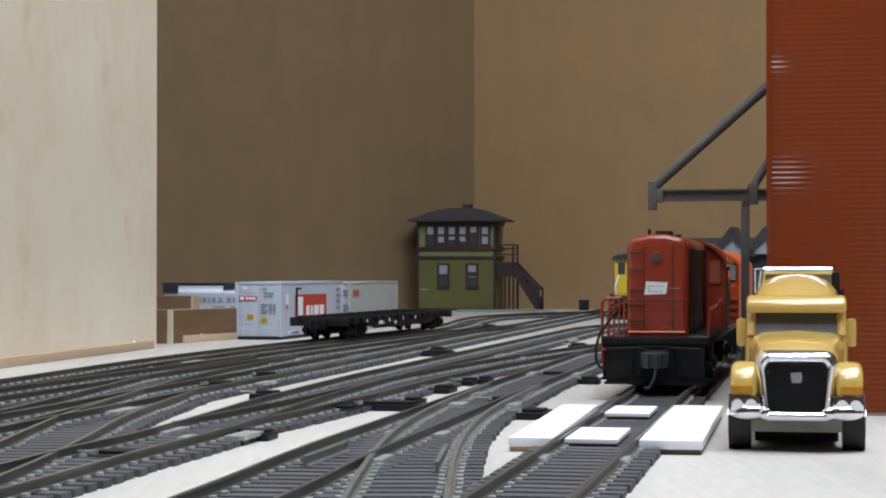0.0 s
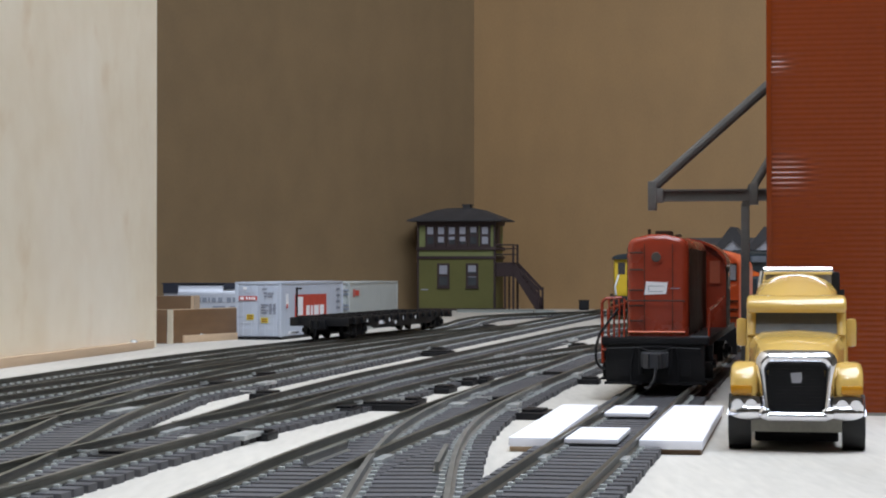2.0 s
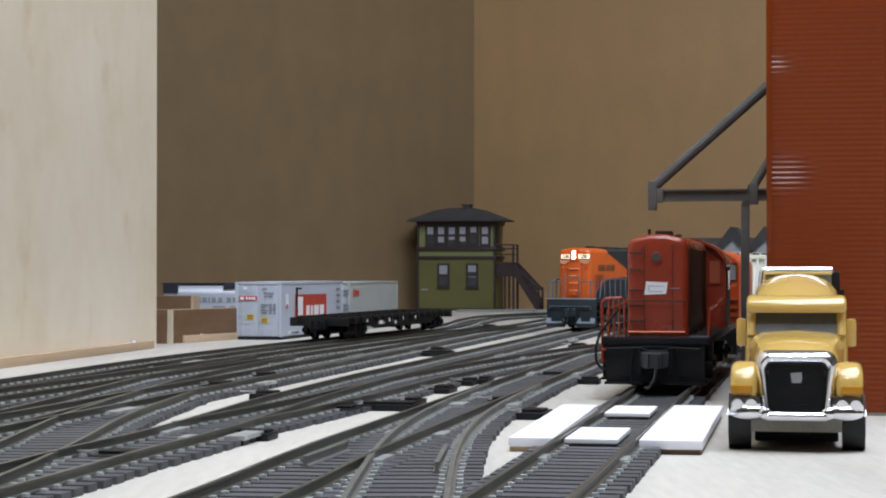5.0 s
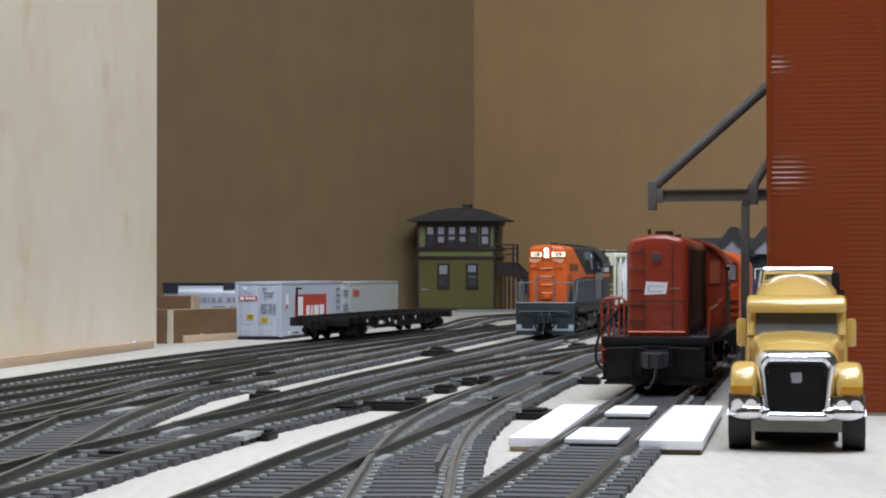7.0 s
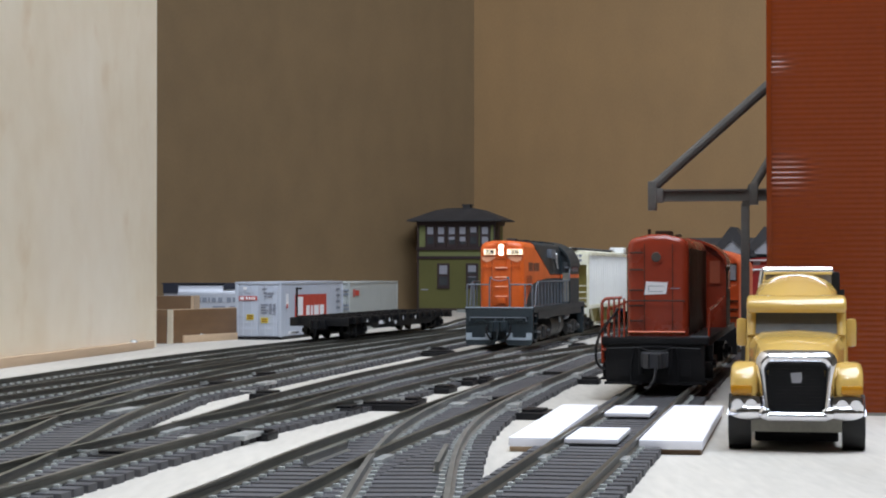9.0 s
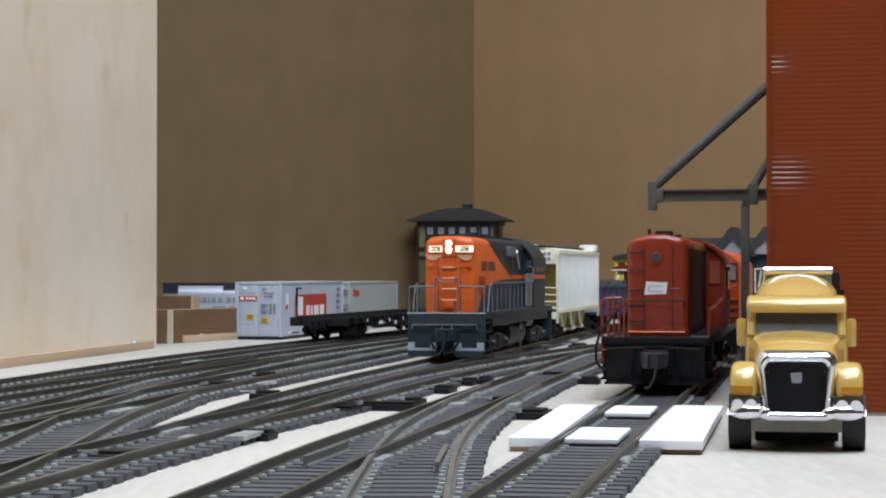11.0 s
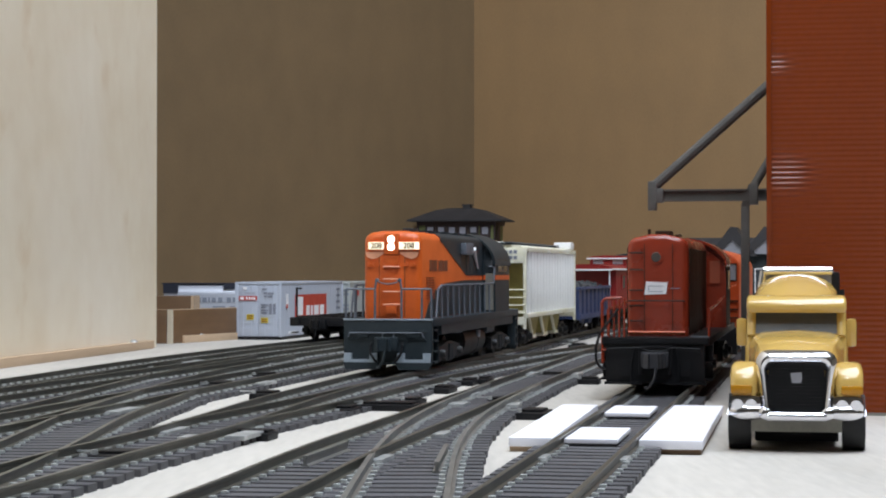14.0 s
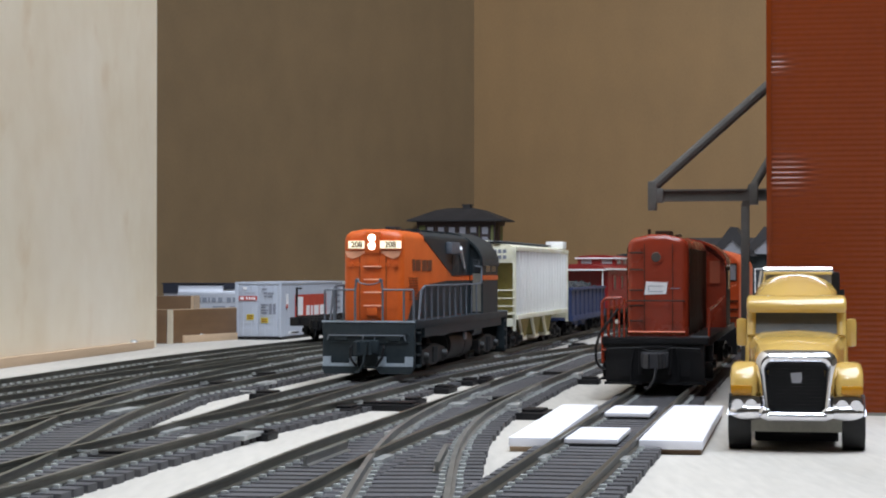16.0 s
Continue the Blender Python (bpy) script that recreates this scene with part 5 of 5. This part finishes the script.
def make_truck():
    t = thing("toy_truck", 78.9, 429, 0, -10.4, "glossy ochre yellow toy truck cab with chrome front", "toy truck")
    for s in (-1, 1):
        w = P("front_wheel", lambda bm: cyl(bm, (s * 10.2, 10, 6.3), (s * 15.2, 10, 6.3), 6.3, 28), TYRE, t, "black rubber tyre")
        P("rim", lambda bm: cyl(bm, (s * 15.0, 10, 6.3), (s * 15.4, 10, 6.3), 3.4, 20), CHROME, w)
        for y in (66, 80):
            w2 = P("rear_wheel", lambda bm: cyl(bm, (s * 8.0, y, 6.3), (s * 14.6, y, 6.3), 6.3, 28), TYRE, t, "black rubber tyre")
            P("rim", lambda bm: cyl(bm, (s * 14.5, y, 6.3), (s * 14.9, y, 6.3), 3.4, 20), CHROME, w2)
        def fender(bm):
            pr = [(0.6, 12.6), (0.8, 16.0), (2.6, 18.6), (6, 19.9), (11, 20.0), (15.5, 18.4), (18, 15), (19, 11.5), (17, 11.5), (15, 14), (11, 16), (6, 15.4), (3.4, 12.6)]
            prism(bm, pr, min(s * 8.4, s * 14.7), max(s * 8.4, s * 14.7), "x", bev=1.5)
        P("fender", fender, GOLD, t, "ochre front fender")
        P("marker_lamp", bx(s * 12.2 - 2.4, s * 12.2 + 2.4, 0.1, 1.4, 13.0, 15.0, bev=0.5), mat("amber_lens", (0.45, 0.20, 0.01), 0.15) if s < 0 else bpy.data.materials["amber_lens"], t, "amber lamp")
        P("headlight", lambda bm: (box(bm, s * 11.2 - 3.7, s * 11.2 + 3.7, -0.6, 2.5, 8.6, 13.0, bev=1.7), [cyl(bm, (s * (10 + 3 * k), -0.4, 10.7), (s * (10 + 3 * k), -0.8, 10.7), 1.25, 14) for k in (0, 1)]), CHROME, t, "chrome headlight cluster")
        P("mirror", lambda bm: (box(bm, s * 12.8 - 1.3, s * 12.8 + 1.3, 27, 29.5, 22.6, 29.4, bev=1.0),), GOLD, t, "ochre door mirror")
        P("exhaust_stack", lambda bm: cyl(bm, (s * 10.6, 52, 8), (s * 10.6, 52, 36 if s > 0 else 30), 1.2, 12), CHROME if s < 0 else BLACKP, t)
        P("door_side", bx(min(s * 11.5, s * 12.0), max(s * 11.5, s * 12.0), 28, 44, 12, 26, bev=0.2), GOLD, t)
    def bonnet(bm):
        secs = []
        for y, hw, zt in ((0.8, 7.9, 22.2), (3, 8.8, 23.3), (8, 9.4, 24.4), (14, 10.2, 25.3), (25, 11.2, 26.3)):
            secs.append([bm.verts.new(p) for p in ((-hw, y, 9), (-hw, y, zt - 3.0), (-hw + 1.0, y, zt - 1.0), (-hw + 3.2, y, zt), (0, y, zt + 0.5), (hw - 3.2, y, zt), (hw - 1.0, y, zt - 1.0), (hw, y, zt - 3.0), (hw, y, 9))])
        for a, b in zip(secs, secs[1:]):
            for i in range(8):
                bm.faces.new((a[i], a[i + 1], b[i + 1], b[i]))
        bm.faces.new(secs[0])
        bm.faces.new(secs[-1][::-1])
        bmesh.ops.recalc_face_normals(bm, faces=bm.faces)
    P("bonnet", bonnet, GOLD, t, "ochre bonnet")
    def surround(bm):
        def ring(wb, wt, z0, z1, r):
            pts = [(-wb, z0), (wb, z0), (wt, z1 - r)]
            pts += [(wt - r + r * math.cos(a), z1 - r + r * math.sin(a)) for a in np.linspace(0.3, 1.57, 5)]
            return pts + [(-x, z) for x, z in pts[:1:-1]]
        outer, inner = ring(7.4, 9.0, 8.2, 22.9, 2.9), ring(5.5, 6.3, 9.2, 19.6, 1.5)
        rows = []
        for k in range(11):
            u = k / 10
            rows.append([bm.verts.new(((1 - u) * p[0] + u * q[0], 1.8 - 3.2 * math.sin(math.pi * (0.08 + 0.84 * u)) ** 0.8, (1 - u) * p[1] + u * q[1])) for p, q in zip(outer, inner)])
        n = len(outer)
        for a, b in zip(rows, rows[1:]):
            for i in range(n):
                bm.faces.new((a[i], a[(i + 1) % n], b[(i + 1) % n], b[i]))
        bmesh.ops.recalc_face_normals(bm, faces=bm.faces)
    P("grille_surround", surround, CHROME, t, "chrome grille surround")
    gr = P("grille", lambda bm: (box(bm, -6.2, 6.2, 0.5, 2.2, 9.2, 19.8), [box(bm, -6.0, 6.0, 0.3, 0.6, 9.6 + 0.8 * k, 10.0 + 0.8 * k) for k in range(12)]), BLACKP, t, "black grille")
    P("emblem", lambda bm: prism(bm, [(-1.0, 15.6), (0.9, 15.6), (1.3, 16.6), (1.1, 18.0), (-1.3, 17.8)], 0.1, 0.4), PALEG, gr)
    def bumper(bm):
        cyl(bm, (-6.6, -0.6, 8.2), (6.6, -0.6, 8.2), 1.15, 16)
        for q in (-1, 1):
            bmesh.ops.create_uvsphere(bm, u_segments=20, v_segments=12, radius=1.0, matrix=Matrix.Translation((q * 10.4, 0.6, 9.0)) @ Matrix.Diagonal((4.5, 1.9, 1.9, 1)))
            bmesh.ops.create_uvsphere(bm, u_segments=16, v_segments=10, radius=1.0, matrix=Matrix.Translation((q * 6.8, -0.2, 8.8)) @ Matrix.Diagonal((1.8, 1.5, 1.6, 1)))
    P("bumper", bumper, CHROME, t, "dented chrome bumper")
    P("under_tray", lambda bm: (box(bm, -10, 10, 1.0, 3, 4.6, 8.2), box(bm, -1.4, 1.4, 0.2, 1.2, 5.0, 8.4)), DUSTG, t)
    # the wide black block is added to fill the deep shade under the cab
    P("chassis", lambda bm: (box(bm, -5, 5, 3, 92, 5, 9), box(bm, -9.6, 9.6, 18, 58, 1.0, 8.0, bev=0.6)), BLACKP, t)
    def cabm(bm):
        prism(bm, [(24, 9), (24, 25.2), (27.5, 31.2), (29, 33.4), (33, 34.2), (50, 34.2), (50, 9)], -11.6, 11.6, "x", bev=0.9)
    cb = P("cab", cabm, GOLD, t, "ochre cab")
    ws = P("windscreen", lambda bm: prism(bm, [(24.3, 25.9), (24.0, 25.9), (26.9, 30.9), (27.2, 30.9)], -9.9, 9.9, "x"), SCREEN, cb, "grey reflecting windscreen")
    P("pillar", lambda bm: prism(bm, [(24.1, 25.7), (23.8, 25.7), (26.8, 31.1), (27.1, 31.1)], -0.4, 0.4, "x"), SCREEN, ws)
    for s in (-1, 1):
        P("screen_pillar", lambda bm: cyl(bm, (s * 10.4, 24.3, 25.2), (s * 10.4, 27.2, 31.2), 1.1, 12), GOLD, ws, "ochre screen pillar")
    P("sun_visor", lambda bm: prism(bm, [(25.0, 31.0), (23.4, 30.8), (23.0, 31.6), (23.1, 32.5), (23.6, 33.4), (24.5, 34.1), (25.8, 34.6), (28, 34.9), (31, 34.9), (31, 33)], -11.6, 11.6, "x", bev=0.9), GOLD, t, "ochre sun visor")
    for x in (-3.2, 0, 3.2):
        P("roof_lamp", lambda bm: bmesh.ops.create_uvsphere(bm, u_segments=12, v_segments=8, radius=0.7, matrix=Matrix.Translation((x, 24.6, 33.2))), WHITE, t, "small roof marker lamp")
    def fairing(bm):
        secs = []
        for y, hw, zt in ((27, 9.6, 34.9), (33, 10.0, 37.0), (42, 10.0, 39.4), (51, 9.8, 40.2)):
            secs.append([bm.verts.new((hw * math.cos(a), y, 33.5 + (zt - 33.5) * math.sin(a) ** 0.7 if 0 < a < math.pi else 33.5)) for a in np.linspace(math.pi, 0, 13)])
        for a, b in zip(secs, secs[1:]):
            for i in range(12):
                bm.faces.new((a[i], a[i + 1], b[i + 1], b[i]))
        bm.faces.new(secs[0])
        bm.faces.new(secs[-1][::-1])
        bmesh.ops.recalc_face_normals(bm, faces=bm.faces)
    P("roof_fairing", fairing, GOLD, t, "ochre roof fairing")
    def sleeper(bm):
        prism(bm, [(-9.2, 9), (10.0, 9), (10.0, 39.2), (8.8, 41.2), (-7.6, 41.2), (-9.2, 39.2)], 50, 66)
    P("sleeper_box", sleeper, PALEG, t, "pale grey box behind the cab")
    P("chrome_rim", lambda bm: (cyl(bm, (-8.0, 50, 40.6), (8.8, 50, 40.6), 1.15, 16), cyl(bm, (-8.0, 50, 40.6), (-9.0, 50, 34), 0.9, 12)), CHROME, t, "chrome rim")
    P("dark_side_guard", bx(8.6, 10.6, 49.4, 64, 30, 40.4, bev=0.6), BLACKP, t)
    return t


make_truck()


# ---- grade crossing boards ----
def crossing_board(x, y, rz, w, l, z0, wood, thick=2.1):
    b = thing("crossing_board", x, y, 0, rz, "white foam crossing board laid beside the rails" if wood else "white foam crossing board laid between the rails", "crossing board", "crossing boards")
    P("top", bx(-w / 2, w / 2, 0, l, z0, z0 + thick, bev=0.3), FOAM, b, "white foam top")
    P("base", bx(-w / 2 + (0.2 if wood else 0), w / 2 - 0.4, 1.2, l - 1, 0, z0), PINE if wood == 1 else WOODB if wood else TIE, b, "wooden packing strip")


crossing_board(19.6, 431, -10.0, 10.0, 108, 1.2, 1)
crossing_board(50.2, 424, -10.6, 14.0, 112, 1.2, 2)
crossing_board(32.9, 428, -10.8, 12.0, 32, 2.15, 0, 1.1)
crossing_board(48.4, 506, -10.8, 12.0, 28, 2.15, 0, 1.1)


# ---- boards, box and silver car beside the panel ----
def side_boards():
    b = thing("brown_board", -151, 1074, 0, 68 - 2.5, "brown stained board standing on edge", "board")
    P("plank", bx(0, 95, 0, 3.2, 0, 18.7, bev=0.2), WOODB, b)
    P("cap", bx(0, 95, -0.1, 3.3, 18.7, 19.1), PINE, b, "pale top edge")
    P("end_grain", bx(-0.4, 0.0, -0.2, 3.4, 0, 19.0), PLY, b, "pale end grain")
    b2 = thing("short_brown_board", -168, 1066, 0, 4, "short brown board between panel and plank", "board")
    P("plank", bx(-2, 14, 8, 11, 0, 18.9, bev=0.2), WOODB, b2)
    P("cap", bx(-2, 14, 7.9, 11.1, 18.9, 19.2), PINE, b2, "pale top edge")
    s = thing("pine_strip", -146.2, 1083, 0, 66, "pine strip screwed to the table", "wood strip")
    P("strip", bx(0, 70, -0.5, 5, 0, 4.2, bev=0.3), PINE, s)
    screw(s, 20, 2, 4.2)
    x = thing("cardboard_box", -176, 1250, 0, 0, "low brown box behind the board", "box")
    P("box_body", bx(-30, 12, 0, 30, 0, 24.2, bev=0.3), WOODB, x)
    P("edge_tape", bx(12, 14, -0.2, 30, 0, 24.4), PINE, x, "pale edge")
    c = thing("silver_passenger_car", -150, 1350, 0, 2, "silver rounded model car with dark blue upper band", "model car")
    P("body", lambda bm: prism(bm, [(0, 3), (32, 3), (32, 26), (29, 30), (24, 31.6), (8, 31.6), (3, 30), (0.6, 27), (0, 24)], -46, 60, "x"), SILVER, c)
    P("upper_band", lambda bm: (prism(bm, [(3, 31.4), (29, 31.4), (29, 32.2), (3, 32.2)], -48, 62, "x"), prism(bm, [(-0.6, 25), (1, 25), (3.5, 31.5), (-0.6, 31.5)], -46.5, -36, "x"), prism(bm, [(-0.6, 28), (1, 28), (3.5, 31.5), (-0.6, 31.5)], -4, 8, "x")), NAVY, c, "dark blue band")
    for a in (-38, 30):
        P("bogie", bx(a, a + 14, 4, 28, 0, 4, bev=0.4), BLACKP, c)
    P("lettering", lambda bm: [box(bm, a, a + w, -0.4, 1.0, z, z + h) for a, w, z, h in ((-22, 2, 18.6, 3.4), (-19, 3, 18.6, 3.4), (-15, 1.2, 18.6, 3.4), (-12.6, 3, 18.6, 3.4), (-8, 3, 18.6, 3.4), (-2, 3, 18.6, 3.4), (2.2, 3, 18.6, 3.4), (6.4, 3, 18.6, 3.4), (10.4, 1.4, 18.6, 3.4), (12.8, 3, 18.6, 3.4), (17, 2.4, 18.6, 3.4), (-12, 9, 14, 2), (0, 12, 14, 2), (14, 6, 14, 2))], MUTED, c, "unreadable dark lettering")


side_boards()


# ---- small track fittings ----
def fittings():
    def machine(x, y, w, l, rz=-11):
        m = thing("switch_machine", x, y, 0, rz, "flat black switch machine beside the rails", "switch machine", "switch machines")
        P("base", bx(-w / 2, w / 2, 0, l, 0, 1.9, bev=0.3), BLACKP, m)
        P("cover", bx(-w / 2 + 1.2, w / 2 - 0.8, l * 0.25, l * 0.8, 1.9, 2.6, bev=0.3), BLACKP, m)
        P("lever", lambda bm: (cyl(bm, (-w / 2 + 1.0, l * 0.15, 1.8), (-w / 2 + 1.0, l * 0.15, 3.0), 0.6, 8), box(bm, -w / 2 - 3.5, -w / 2 + 1.5, l * 0.15 - 0.4, l * 0.15 + 0.4, 2.4, 2.8)), JOIN, m)
    for x, y, w, l in ((-69.4, 403, 11, 13), (-79.1, 653, 7, 22), (-114.2, 759, 6, 24), (-68.4, 713, 7, 18), (-57.3, 605, 8, 14), (-46.5, 458, 10, 9), (-29.1, 538, 7, 14), (-16.7, 556, 17, 9), (-10.5, 573, 6, 14), (-3.8, 911, 17, 14), (-5.0, 951, 7, 18), (23.4, 523, 8, 18), (7.6, 677, 6, 18), (13.3, 687, 5, 16), (-1.5, 634, 7, 16), (68.9, 1002, 8, 24), (51.7, 687, 8, 9), (42.6, 721, 14, 9), (17.9, 576, 10, 9), (-66.1, 786, 5, 18), (30.2, 1353, 9, 22)):
        machine(x, y, w, l)
    def plate(x, y, rz, l, w=3.2):
        p = P("metal_plate", lambda bm: box(bm, -w / 2, w / 2, 0, l, 1.3, 2.45, bev=0.25), JOIN)
        p.matrix_world = pose(x * MM, y * MM, 0, 0, 0, rz)
        tagged(p, "bare metal rail joiner on the track", "rail joiner", "rail joiners")
    for x, y, l, w in ((-99.8, 523, 14, 3), (-90.3, 523, 18, 4.2), (-67.8, 456, 17, 5), (-59.0, 442, 8, 4.5), (-108.7, 805, 22, 3.5), (-91.5, 800, 18, 3.5), (-48.3, 445, 16, 5), (-49.4, 549, 16, 4), (-32.4, 545, 14, 4.5), (-17.4, 687, 22, 4), (-62.5, 656, 14, 4), (-12.6, 456, 8, 3), (-1.2, 450, 9, 3), (7.3, 594, 14, 4), (24.1, 594, 14, 4), (29.6, 625, 10, 2.4), (31.7, 713, 16, 3.4), (48.2, 710, 16, 3.4), (19.2, 393, 9, 3.2), (35.6, 389, 9, 3.2), (3.4, 552, 10, 5), (19.5, 549, 9, 3.5), (22.0, 869, 26, 3), (34.1, 852, 14, 2.4), (-13.6, 389, 12, 2.4), (-44.2, 863, 30, 3), (38.6, 768, 12, 2.4), (70.9, 1067, 22, 3)):
        plate(x, y, -11.3, l, w)


fittings()


# ---- what moves ----
RUN = ((0, 898), (0.5, 864), (1, 832), (1.5, 799), (2, 766), (2.5, 733), (3, 700), (3.5, 669), (4, 636), (4.5, 602), (5, 565), (5.5, 526), (6, 486),
       (6.5, 446), (7, 413), (7.5, 380), (8, 344), (8.5, 304.5), (9, 265), (9.5, 228), (10, 194), (10.5, 164), (11, 137), (11.5, 114), (12, 92.5),
       (12.5, 75), (13, 58), (13.5, 43), (14, 30.5), (14.5, 20), (15, 11), (15.5, 5), (16, 1))


def car_pose(s, lead, front, rear):
    """Pose of a car whose bogies stand on the way; lead: the car's front end behind the engine's nose."""
    ax, ay, _ = train_way(s + lead + front)
    bx_, by, _ = train_way(s + lead + rear)
    d = Vector((bx_ - ax, by - ay)).normalized()
    return pose((ax - d.x * front) * MM, (ay - d.y * front) * MM, RAILZ * MM, 0, 0, -math.degrees(math.atan2(d.x, d.y)))


def motions():
    for car, lead, front, rear, wheels in ((engine, -7.0, 40, 150, engine_wheels), (hopper, 199.0, 24, 148, hopper_wheels),
                                           (coal_car, 388.0, 18, 132, coal_wheels), (caboose, 564.0, 22, 90, caboose_wheels)):
        walk(car, [(t, car_pose(s, lead, front, rear)) for t, s in RUN])
        ts = [r[0] for r in RUN]
        ss = [r[1] for r in RUN]
        for o, q, r in wheels:
            rows = []
            for k in range(161):
                t = k / 10
                turn = (ss[0] - float(np.interp(t, ts, ss))) / r
                rows.append((t, pose(0, q * MM, r * MM, math.degrees(turn), 0, 0)))
            walk(o, rows)


motions()
